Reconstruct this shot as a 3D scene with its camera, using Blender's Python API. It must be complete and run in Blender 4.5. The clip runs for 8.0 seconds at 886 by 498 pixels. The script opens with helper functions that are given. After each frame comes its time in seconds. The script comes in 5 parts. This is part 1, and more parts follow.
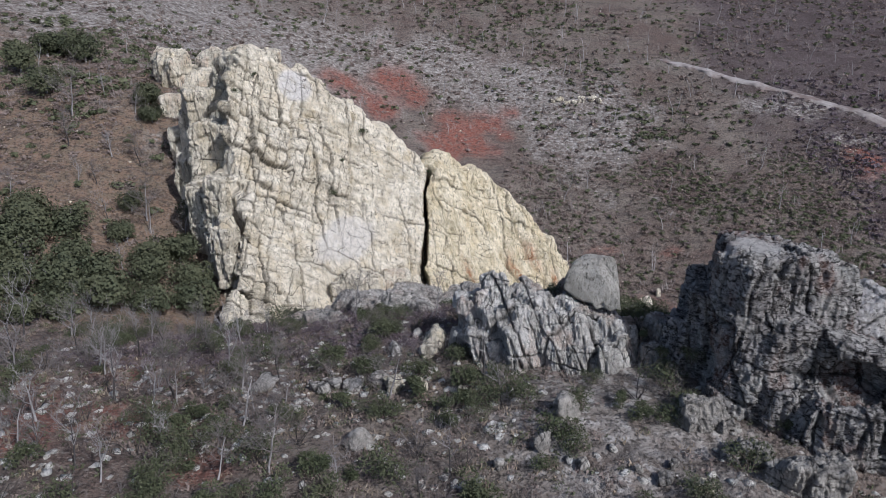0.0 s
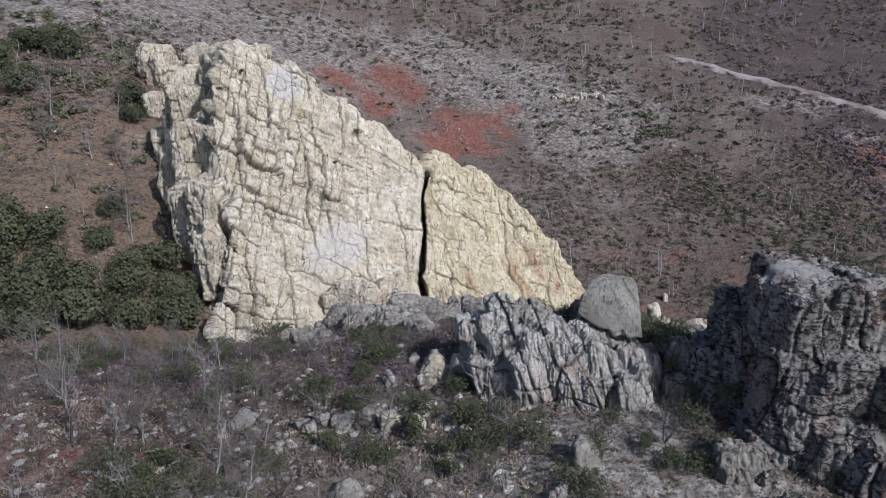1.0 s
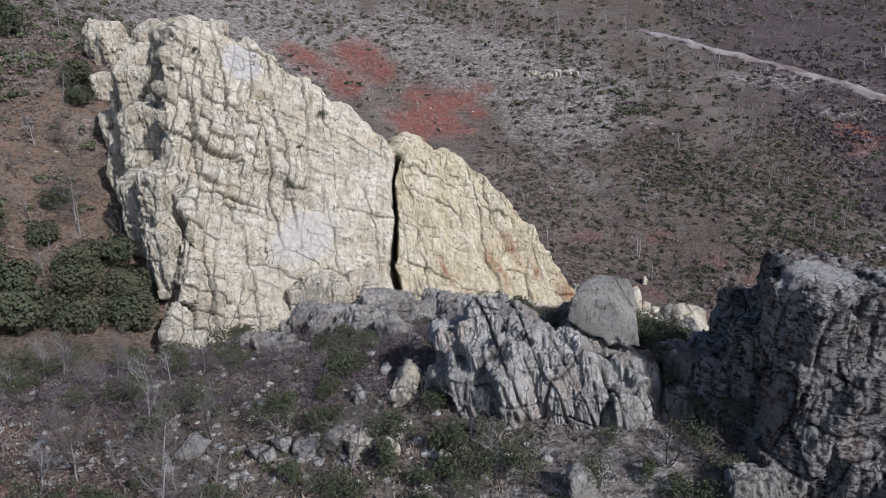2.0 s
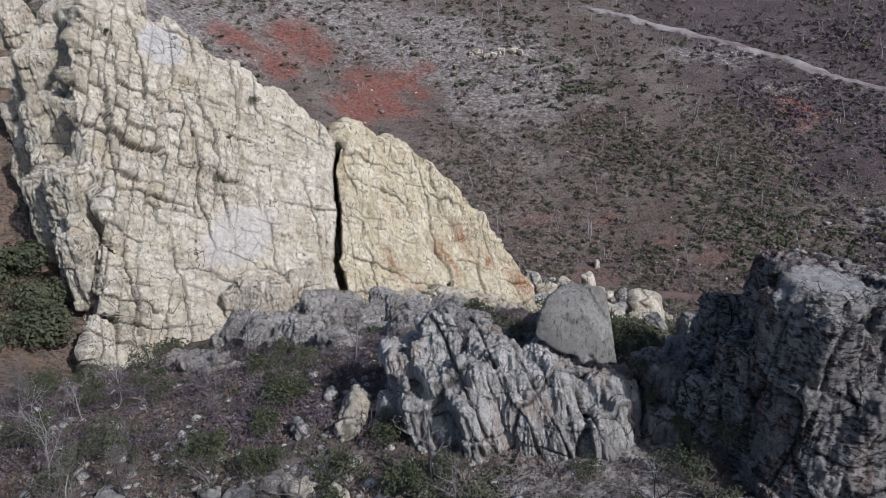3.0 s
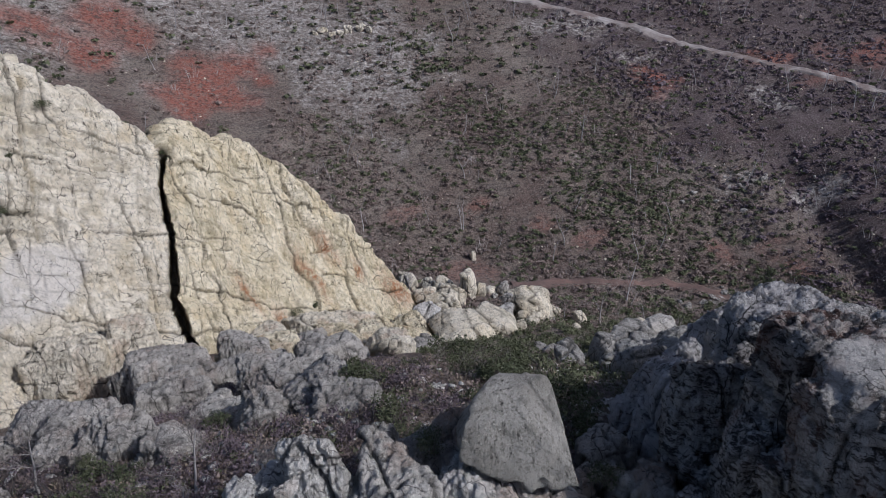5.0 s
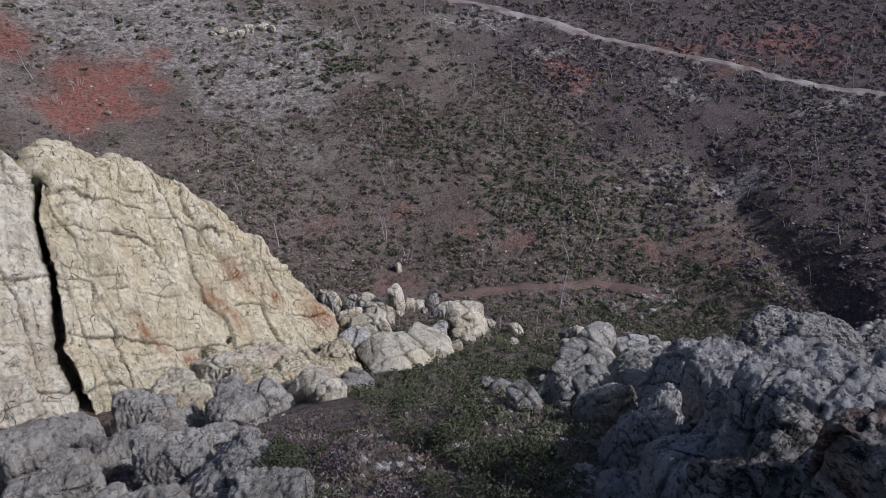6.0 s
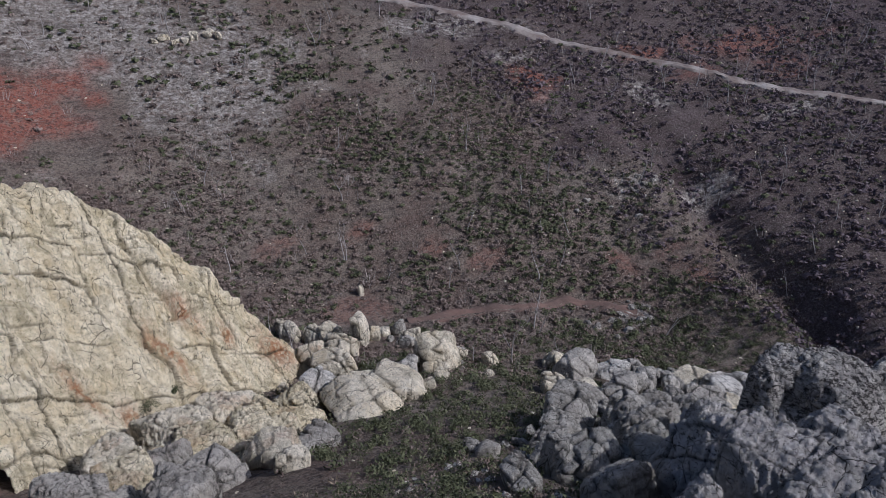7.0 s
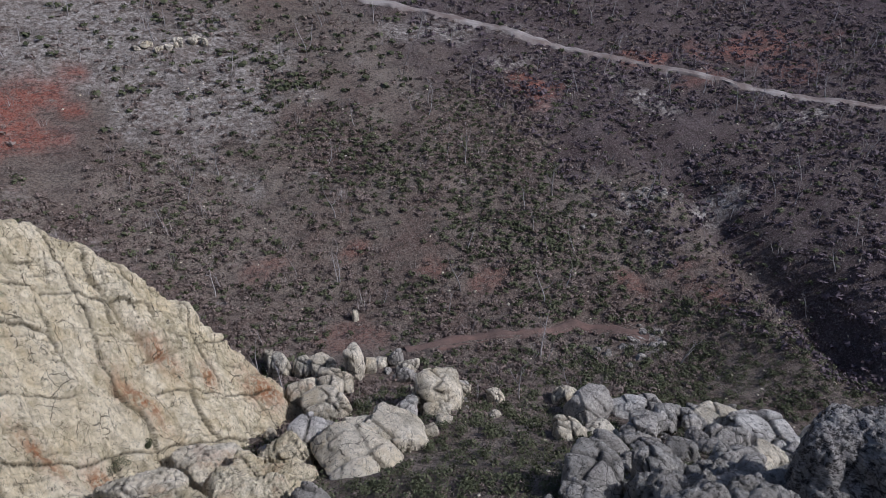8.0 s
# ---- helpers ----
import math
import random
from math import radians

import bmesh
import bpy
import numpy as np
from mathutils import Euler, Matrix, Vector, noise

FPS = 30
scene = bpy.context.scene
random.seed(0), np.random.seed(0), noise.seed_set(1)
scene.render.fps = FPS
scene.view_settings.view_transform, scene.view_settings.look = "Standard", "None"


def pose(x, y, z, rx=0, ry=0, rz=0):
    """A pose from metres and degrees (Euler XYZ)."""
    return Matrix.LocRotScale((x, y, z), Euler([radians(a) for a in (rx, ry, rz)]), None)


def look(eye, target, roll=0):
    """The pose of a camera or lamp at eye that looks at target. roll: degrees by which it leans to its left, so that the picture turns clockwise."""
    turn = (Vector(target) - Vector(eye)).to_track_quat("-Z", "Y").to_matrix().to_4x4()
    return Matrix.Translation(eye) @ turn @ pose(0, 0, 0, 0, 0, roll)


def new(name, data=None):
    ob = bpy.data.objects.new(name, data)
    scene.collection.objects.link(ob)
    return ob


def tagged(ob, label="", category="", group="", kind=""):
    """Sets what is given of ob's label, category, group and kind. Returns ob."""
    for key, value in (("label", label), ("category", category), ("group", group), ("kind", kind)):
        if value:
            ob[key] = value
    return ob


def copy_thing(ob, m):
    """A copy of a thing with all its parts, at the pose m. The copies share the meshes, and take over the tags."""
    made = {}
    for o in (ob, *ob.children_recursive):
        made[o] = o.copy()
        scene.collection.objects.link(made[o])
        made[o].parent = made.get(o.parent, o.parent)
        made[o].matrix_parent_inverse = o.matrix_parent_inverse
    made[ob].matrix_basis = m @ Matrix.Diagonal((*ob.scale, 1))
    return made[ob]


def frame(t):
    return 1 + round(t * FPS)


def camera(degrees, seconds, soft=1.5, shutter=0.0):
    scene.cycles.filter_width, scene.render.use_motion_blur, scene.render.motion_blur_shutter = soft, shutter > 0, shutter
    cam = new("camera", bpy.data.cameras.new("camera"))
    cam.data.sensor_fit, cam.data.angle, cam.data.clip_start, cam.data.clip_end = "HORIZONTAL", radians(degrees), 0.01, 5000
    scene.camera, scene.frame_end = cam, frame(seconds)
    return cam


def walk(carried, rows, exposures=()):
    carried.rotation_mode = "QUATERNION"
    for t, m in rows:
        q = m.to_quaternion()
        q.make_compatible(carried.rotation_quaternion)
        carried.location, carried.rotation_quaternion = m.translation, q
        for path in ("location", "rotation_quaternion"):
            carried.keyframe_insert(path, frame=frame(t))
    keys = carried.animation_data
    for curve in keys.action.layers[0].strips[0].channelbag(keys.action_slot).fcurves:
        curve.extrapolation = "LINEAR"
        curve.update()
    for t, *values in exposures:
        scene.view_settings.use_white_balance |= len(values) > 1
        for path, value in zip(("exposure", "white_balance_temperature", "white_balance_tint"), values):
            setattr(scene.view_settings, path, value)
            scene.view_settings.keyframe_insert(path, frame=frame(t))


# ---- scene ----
cam = camera(64.2, 8.0, soft=0.4)
METRES, EYE, TILT, LEAN, TURN = 40.0, 30.0, -20.0, 0.0, 0.0
ROWS = [
    (0.0, 0.0, 0.0, 0.0, 0.0, 0.0, -0.0),
    (0.5, -0.0008, 0.0534, 0.0164, 0.01, -0.12, 0.02),
    (1.0, -0.0018, 0.1057, 0.0303, -0.14, -0.35, 0.09),
    (1.5, -0.0015, 0.1551, 0.0428, -0.8, -1.06, 0.37),
    (3.0, 0.0029, 0.3107, 0.0809, -6.76, -3.88, 2.62),
    (3.5, 0.0073, 0.3671, 0.0946, -8.95, -4.04, 3.42),
    (4.0, 0.0143, 0.4254, 0.108, -11.53, -4.56, 4.38),
    (5.5, 0.0533, 0.6181, 0.1561, -22.06, -7.58, 7.99),
    (6.0, 0.0712, 0.6829, 0.1756, -25.41, -8.03, 9.04),
    (6.5, 0.0933, 0.747, 0.196, -27.8, -8.39, 9.76),
    (7.0, 0.117, 0.8139, 0.2161, -29.11, -8.53, 10.03),
    (7.5, 0.1468, 0.8768, 0.2379, -29.51, -8.59, 10.21),
    (8.0, 0.1763, 0.9371, 0.2591, -29.63, -8.58, 10.2),
]
walk(cam, [(t, pose(0, 0, EYE, TILT, LEAN, TURN) @ pose(METRES * x, METRES * y, METRES * z, 90 + pitch, roll, yaw)) for t, x, y, z, yaw, pitch, roll in ROWS],
     exposures=[(0.0, 0.47, 5400, 14), (8.0, 0.20, 5400, 16.5)])

# ---- light ----
SUN_AZ, SUN_EL = 137.0, 41.0  # degrees: clockwise from +y, above the horizon
world = bpy.data.worlds.new("sky")
scene.world = world
world.use_nodes = True
_n = world.node_tree.nodes
_sky = _n.new("ShaderNodeTexSky")
_sky.sky_type, _sky.sun_disc = "NISHITA", False
_sky.sun_elevation, _sky.sun_rotation = radians(SUN_EL), radians(SUN_AZ)
_sky.dust_density = 3.0
world.node_tree.links.new(_sky.outputs[0], _n["Background"].inputs[0])
_n["Background"].inputs[1].default_value = 0.060
sun = new("sun", bpy.data.lights.new("sun", "SUN"))
sun.data.energy, sun.data.angle, sun.data.color = 2.55, radians(1.2), (1.0, 0.92, 0.80)
_az, _el = radians(SUN_AZ), radians(SUN_EL)
sun.matrix_world = look((math.sin(_az) * math.cos(_el) * 300, math.cos(_az) * math.cos(_el) * 300, math.sin(_el) * 300), (0, 0, 0))


# ---- noise on arrays ----
def hsh(ix, iy, iz, s):
    h = (ix.astype(np.int64) * 374761393 + iy.astype(np.int64) * 668265263 + iz.astype(np.int64) * 1440662683 + s * 974634721) & 0xFFFFFFFF
    h = ((h ^ (h >> 13)) * 1274126177) & 0xFFFFFFFF
    h = ((h ^ (h >> 15)) * 2246822519) & 0xFFFFFFFF
    return ((h ^ (h >> 16)) & 0xFFFFFF) / 16777216.0


def vnoise(p, s=0):
    """Value noise of an (n, 3) array, -1 to 1."""
    i = np.floor(p).astype(np.int64)
    f = p - i
    f = f * f * (3 - 2 * f)
    out = np.zeros(len(p))
    for dx in (0, 1):
        wx = f[:, 0] if dx else 1 - f[:, 0]
        for dy in (0, 1):
            wy = f[:, 1] if dy else 1 - f[:, 1]
            for dz in (0, 1):
                wz = f[:, 2] if dz else 1 - f[:, 2]
                out += wx * wy * wz * hsh(i[:, 0] + dx, i[:, 1] + dy, i[:, 2] + dz, s)
    return out * 2 - 1


def fbm(p, octaves=4, s=0, gain=0.5):
    out, a, k = np.zeros(len(p)), 1.0, 1.0
    for o in range(octaves):
        out += a * vnoise(p * k + 17.3 * o, s + o)
        a, k = a * gain, k * 2.03
    return out


def jointed(p, sets, s=0, tilt=0.5, wide=0.07, bend=0.12, part_of=0.0):
    """Rock parted by sets of joints (a normal and a spacing each): how far each block stands out (-0.5 to 0.5 of a step, plus its tilt in metres), and the open joints (1 in the
    joint, 0 off it; wide: half width in metres). Joints wander, are unevenly spaced and die out."""
    idx, groove, lean = [], np.zeros(len(p)), np.zeros(len(p))
    zero = np.zeros(len(p), np.int64)
    for k, (nx, ny, nz, sp) in enumerate(sets):
        ln = math.sqrt(nx * nx + ny * ny + nz * nz)
        c = (p[:, 0] * nx + p[:, 1] * ny + p[:, 2] * nz) / (ln * sp) + bend * fbm(p / (2.5 * sp) + 9.1 * k, 4, s + k, 0.5)
        i = np.floor(c).astype(np.int64)
        f = c - i
        lo, hi = 0.5 * (hsh(i, zero + k, zero, s + 31) - 0.5), 1 + 0.5 * (hsh(i + 1, zero + k, zero, s + 31) - 0.5)
        near = np.where(np.abs(f - lo) < np.abs(hi - f), i, i + 1)
        e = np.minimum(np.abs(f - lo), np.abs(hi - f)) * sp
        i = i + (f > hi) - (f < lo)
        there = smoothstep(-0.35, 0.05, vnoise(p / (1.8 * sp) + near[:, None] * 5.37, s + 13 + k) + part_of)
        groove = np.maximum(groove, there * np.exp(-((e / wide) ** 2)))
        idx.append(i)
        lean += (c - i - 0.5) * sp * (hsh(i, idx[0], zero + k, s + 41) - 0.5)
    while len(idx) < 3:
        idx.append(zero)
    return hsh(idx[0], idx[1], idx[2], s + 5) - 0.5, tilt * lean, groove


def cells(p, s=0):
    """Rounded polygonal blocks: distance to the nearest joint, a number for each block, and the way from the block's heart."""
    i = np.floor(p).astype(np.int64)
    f1, f2 = np.full(len(p), 9.0), np.full(len(p), 9.0)
    own, way = np.zeros(len(p)), np.zeros_like(p)
    for dx in (-1, 0, 1):
        for dy in (-1, 0, 1):
            for dz in (-1, 0, 1):
                a, b, c = i[:, 0] + dx, i[:, 1] + dy, i[:, 2] + dz
                v = p - np.stack([a + hsh(a, b, c, s), b + hsh(a, b, c, s + 1), c + hsh(a, b, c, s + 2)], 1)
                d = np.sqrt((v * v).sum(1))
                closer = d < f1
                f2 = np.where(closer, f1, np.minimum(f2, d))
                f1 = np.where(closer, d, f1)
                own = np.where(closer, hsh(a, b, c, s + 3), own)
                way[closer] = v[closer]
    return f2 - f1, own, way


def cracked(p, size, s=0, wide=0.06, some=0.0):
    """How far the blocks of a cracked face stand out (about -0.5 to 0.5), how each is tilted (metres), and its joints (1 in the joint)."""
    size = np.array(size, float)
    e, own, way = cells(p / size, s)
    way = way * size
    tilt = (own * 7.13 % 1 - 0.5) * way[:, 0] + (own * 13.7 % 1 - 0.5) * way[:, 1] + (own * 29.3 % 1 - 0.5) * way[:, 2]
    there = smoothstep(-0.3, 0.15, vnoise(p / (1.6 * size) + 3.7, s + 9) + some)
    return own - 0.5, tilt, there * np.exp(-((e * size.min() * 0.5 / wide) ** 2))


# ---- mesh helpers ----
def mesh_of(name, verts, faces, material=None, smooth=True, attrs=None):
    """A mesh from arrays: faces all with the same number of corners."""
    me = bpy.data.meshes.new(name)
    verts, faces = np.asarray(verts, np.float32), np.asarray(faces, np.int32)
    n, k = faces.shape
    me.vertices.add(len(verts))
    me.vertices.foreach_set("co", verts.ravel())
    me.loops.add(n * k)
    me.loops.foreach_set("vertex_index", faces.ravel())
    me.polygons.add(n)
    me.polygons.foreach_set("loop_start", np.arange(0, n * k, k, dtype=np.int32))
    if smooth:
        me.polygons.foreach_set("use_smooth", np.ones(n, bool))
    for key, val in (attrs or {}).items():
        a = me.attributes.new(key, "FLOAT", "POINT")
        a.data.foreach_set("value", np.asarray(val, np.float32))
    me.update(calc_edges=True)
    me.validate()
    if material:
        me.materials.append(material)
    return me


def grid_faces(nu, nv):
    a = (np.arange(nu - 1)[:, None] * nv + np.arange(nv - 1)[None, :]).ravel()
    return np.stack([a, a + nv, a + nv + 1, a + 1], 1)


def part(name, me, parent, label=""):
    ob = new(name, me)
    ob.parent = parent
    return tagged(ob, label) if label else ob


def smoothstep(a, b, x):
    t = np.clip((x - a) / (b - a), 0, 1)
    return t * t * (3 - 2 * t)


# ---- materials ----
def nodes_of(name):
    m = bpy.data.materials.new(name)
    m.use_nodes = True
    return m, m.node_tree.nodes, m.node_tree.links


def tex_noise(n, l, co, scale, detail=6.0, rough=0.6):
    t = n.new("ShaderNodeTexNoise")
    t.inputs["Scale"].default_value, t.inputs["Detail"].default_value, t.inputs["Roughness"].default_value = scale, detail, rough
    l.new(co, t.inputs["Vector"])
    return t.outputs["Fac"]


def ramp(n, l, fac, lo, hi):
    t = n.new("ShaderNodeMapRange")
    t.inputs["From Min"].default_value, t.inputs["From Max"].default_value = lo, hi
    l.new(fac, t.inputs["Value"])
    return t.outputs[0]


def mix(n, l, fac, a, b):
    t = n.new("ShaderNodeMix")
    t.data_type = "RGBA"
    for sock, v in ((t.inputs["Factor"], fac), (t.inputs[6], a), (t.inputs[7], b)):
        if isinstance(v, (int, float)):
            sock.default_value = v
        elif isinstance(v, tuple):
            sock.default_value = (*v, 1)
        else:
            l.new(v, sock)
    return t.outputs[2]


def mul(n, l, a, b):
    t = n.new("ShaderNodeMath")
    t.operation = "MULTIPLY"
    for sock, v in zip(t.inputs, (a, b)):
        if isinstance(v, (int, float)):
            sock.default_value = v
        else:
            l.new(v, sock)
    return t.outputs[0]


def attr(n, key):
    t = n.new("ShaderNodeAttribute")
    t.attribute_name = key
    return t.outputs["Fac"]


def bump(n, l, height, dist, strength=1.0, under=None):
    t = n.new("ShaderNodeBump")
    t.inputs["Distance"].default_value, t.inputs["Strength"].default_value = dist, strength
    l.new(height, t.inputs["Height"])
    if under:
        l.new(under, t.inputs["Normal"])
    return t.outputs[0]


def edges(n, l, co, scale, rnd=1.0):
    t = n.new("ShaderNodeTexVoronoi")
    t.feature = "DISTANCE_TO_EDGE"
    t.inputs["Scale"].default_value, t.inputs["Randomness"].default_value = scale, rnd
    l.new(co, t.inputs["Vector"])
    return t.outputs["Distance"]


def turned(n, l, co, turn, scale):
    t = n.new("ShaderNodeMapping")
    t.inputs["Rotation"].default_value, t.inputs["Scale"].default_value = turn, scale
    l.new(co, t.inputs["Vector"])
    return t.outputs[0]


def warped(n, l, co, scale, amount, detail=3.0):
    tn = n.new("ShaderNodeTexNoise")
    tn.inputs["Scale"].default_value, tn.inputs["Detail"].default_value = scale, detail
    l.new(co, tn.inputs["Vector"])
    wv = n.new("ShaderNodeVectorMath")
    wv.operation = "MULTIPLY_ADD"
    l.new(tn.outputs["Color"], wv.inputs[0])
    wv.inputs[1].default_value = (amount, amount, amount)
    l.new(co, wv.inputs[2])
    return wv.outputs[0]


def rock_material(name, pale, mid, lichen, black, lichen_amount=0.5, black_amount=0.4, stain=(0.40, 0.19, 0.09), relief=1.0, dip=(0.25, -0.35, 0.3), fine_scale=1.0, cracks=1.0, streak=0.6, yellow=0.0):
    """Fractured rock: broken tones, crisp black and grey lichen, hairline cracks and a grain drawn out along the dip."""
    m, n, l = nodes_of(name)
    b = n["Principled BSDF"]
    b.inputs["Roughness"].default_value = 0.92
    b.inputs["Specular IOR Level"].default_value = 0.15
    co = n.new("ShaderNodeNewGeometry").outputs["Position"]
    big, med, fine = tex_noise(n, l, co, 0.33, 6, 0.65), tex_noise(n, l, co, 1.6, 9, 0.72), tex_noise(n, l, co, 7.5 * fine_scale, 9, 0.75)
    col = mix(n, l, ramp(n, l, big, 0.42, 0.60), pale, mid)
    if yellow:
        ochre = tex_noise(n, l, turned(n, l, co, dip, (1.0, 1.0, 0.35)), 0.6, 5, 0.6)
        col = mix(n, l, mul(n, l, ramp(n, l, ochre, 0.50, 0.66), yellow), col, (0.60, 0.47, 0.25))
    # broad weathered patches
    skin = tex_noise(n, l, turned(n, l, warped(n, l, co, 0.5, 1.2), dip, (1.0, 1.0, 0.7)), 0.42, 7, 0.7)
    col = mix(n, l, mul(n, l, ramp(n, l, skin, 0.52, 0.60), 0.55), col, lichen)
    # grain along the dip
    grain_co = turned(n, l, warped(n, l, co, 0.8, 0.35), dip, (1.0, 1.0, 0.16))
    seam, hair = tex_noise(n, l, grain_co, 3.0 * fine_scale, 8, 0.72), tex_noise(n, l, grain_co, 10.0 * fine_scale, 4, 0.7)
    col = mix(n, l, mul(n, l, ramp(n, l, seam, 0.48, 0.40), streak), col, lichen)
    col = mix(n, l, mul(n, l, ramp(n, l, hair, 0.46, 0.36), streak * 0.8), col, lichen)
    # grey lichen, then black in crisp patches
    lich = mul(n, l, ramp(n, l, med, 0.63 - 0.2 * lichen_amount, 0.68 - 0.2 * lichen_amount), ramp(n, l, fine, 0.38, 0.52))
    col = mix(n, l, mul(n, l, lich, 0.9), col, lichen)
    blot = tex_noise(n, l, turned(n, l, co, (0.15, 0.2, 0.0), (1.0, 1.0, 2.4)), 2.6 * fine_scale, 10, 0.82)
    spot = mul(n, l, ramp(n, l, blot, 0.665 - 0.2 * black_amount, 0.69 - 0.2 * black_amount), ramp(n, l, fine, 0.36, 0.44))
    col = mix(n, l, mul(n, l, spot, 0.9), col, black)
    col = mix(n, l, mul(n, l, mul(n, l, ramp(n, l, seam, 0.42, 0.36), ramp(n, l, med, 0.42, 0.54)), 0.9), col, black)
    # light chips where the skin has come off
    col = mix(n, l, mul(n, l, mul(n, l, ramp(n, l, fine, 0.57, 0.64), ramp(n, l, med, 0.46, 0.58)), 0.65), col, tuple(min(0.82, 1.18 * v) for v in pale))
    st = mul(n, l, attr(n, "stain"), ramp(n, l, seam, 0.40, 0.52))
    col = mix(n, l, st, col, stain)
    col = mix(n, l, attr(n, "clean"), col, mix(n, l, ramp(n, l, med, 0.35, 0.65), (0.74, 0.70, 0.645), (0.66, 0.62, 0.56)))
    # hairline cracks, dying out here and there
    under = None
    wco = warped(n, l, co, 1.1, 0.7, 5.0)
    for turn, scale, size, thin, deep, dark in ((dip, (1.0, 1.0, 0.40), 0.75, 0.018, 0.06, 0.9), ((0.9, 0.4, 0.2), (1.0, 0.7, 1.3), 1.7, 0.024, 0.04, 0.75), (dip, (1.0, 1.0, 0.5), 4.2, 0.05, 0.02, 0.2)):
        d = edges(n, l, turned(n, l, wco, turn, scale), size)
        there = ramp(n, l, tex_noise(n, l, co, 0.7 * size, 3), 0.49, 0.57)
        under = bump(n, l, ramp(n, l, d, 0.0, thin * 1.6), deep * relief, 0.8, under)
        col = mix(n, l, mul(n, l, mul(n, l, ramp(n, l, d, thin, thin * 0.25), there), dark * cracks), col, black)
    # soil, black lichen and the shade of the open joints, put into the colour
    col = mix(n, l, mul(n, l, attr(n, "joint"), ramp(n, l, fine, 0.25, 0.50)), col, black)
    under = bump(n, l, seam, 0.16 * relief, 1.0, under)
    flake = n.new("ShaderNodeTexVoronoi")
    flake.inputs["Scale"].default_value = 2.2 * fine_scale
    l.new(turned(n, l, wco, (0.35, -0.2, 0.7), (1.0, 1.0, 0.5)), flake.inputs["Vector"])
    under = bump(n, l, flake.outputs["Color"], 0.07 * relief, 0.9, under)
    under = bump(n, l, med, 0.20 * relief, 1.0, under)
    under = bump(n, l, hair, 0.05 * relief, 1.0, under)
    l.new(bump(n, l, fine, 0.07 * relief, 1.0, under), b.inputs["Normal"])
    # each flake of the surface weathers to its own tone
    tone = n.new("ShaderNodeSeparateColor")
    l.new(flake.outputs["Color"], tone.inputs[0])
    col = mix(n, l, mul(n, l, ramp(n, l, tone.outputs[0], 0.70, 0.95), 0.35), col, lichen)
    col = mix(n, l, mul(n, l, ramp(n, l, fine, 0.42, 0.36), 0.55), col, black)
    l.new(col, b.inputs["Base Color"])
    return m


PALE_ROCK = rock_material("pale_rock", (0.87, 0.795, 0.645), (0.75, 0.67, 0.52), (0.48, 0.43, 0.32), (0.085, 0.075, 0.060), 0.24, 0.15, yellow=0.42, streak=0.34)
CREAM_ROCK = rock_material("cream_rock", (0.88, 0.79, 0.595), (0.77, 0.67, 0.465), (0.46, 0.40, 0.255), (0.09, 0.078, 0.055), 0.26, 0.15, dip=(0.5, -0.45, 0.3), yellow=0.55, streak=0.4)
GREY_ROCK = rock_material("grey_rock", (0.62, 0.58, 0.515), (0.47, 0.435, 0.385), (0.29, 0.27, 0.24), (0.065, 0.06, 0.055), 0.4, 0.28, relief=1.2, streak=0.5)
DARK_ROCK = rock_material("dark_rock", (0.53, 0.50, 0.465), (0.35, 0.325, 0.305), (0.66, 0.635, 0.575), (0.022, 0.019, 0.019), 0.36, 0.80, (0.26, 0.125, 0.085), relief=1.3, dip=(0.1, 0.5, 0.2), streak=0.35)
CRAG_ROCK = rock_material("weathered_crag_rock", (0.66, 0.63, 0.61), (0.50, 0.47, 0.455), (0.52, 0.495, 0.445), (0.035, 0.032, 0.033), 0.30, 0.50, (0.24, 0.14, 0.10), relief=1.3, dip=(0.15, 0.6, 0.2), streak=0.4)
BANK_ROCK = rock_material("lichened_rock", (0.58, 0.55, 0.495), (0.44, 0.41, 0.37), (0.28, 0.265, 0.23), (0.045, 0.042, 0.038), 0.36, 0.32, relief=1.3, dip=(1.2, 0.2, 0.2), streak=0.45)
RIB_ROCK = rock_material("pale_ribbed_rock", (0.88, 0.845, 0.78), (0.76, 0.715, 0.645), (0.38, 0.355, 0.31), (0.055, 0.05, 0.044), 0.26, 0.22, relief=1.5, dip=(0.12, -0.18, 0.0), streak=0.5)
SLAB_ROCK = rock_material("slab_rock", (0.50, 0.475, 0.42), (0.41, 0.385, 0.34), (0.28, 0.265, 0.225), (0.06, 0.055, 0.05), 0.4, 0.36, fine_scale=1.8, cracks=0.3)


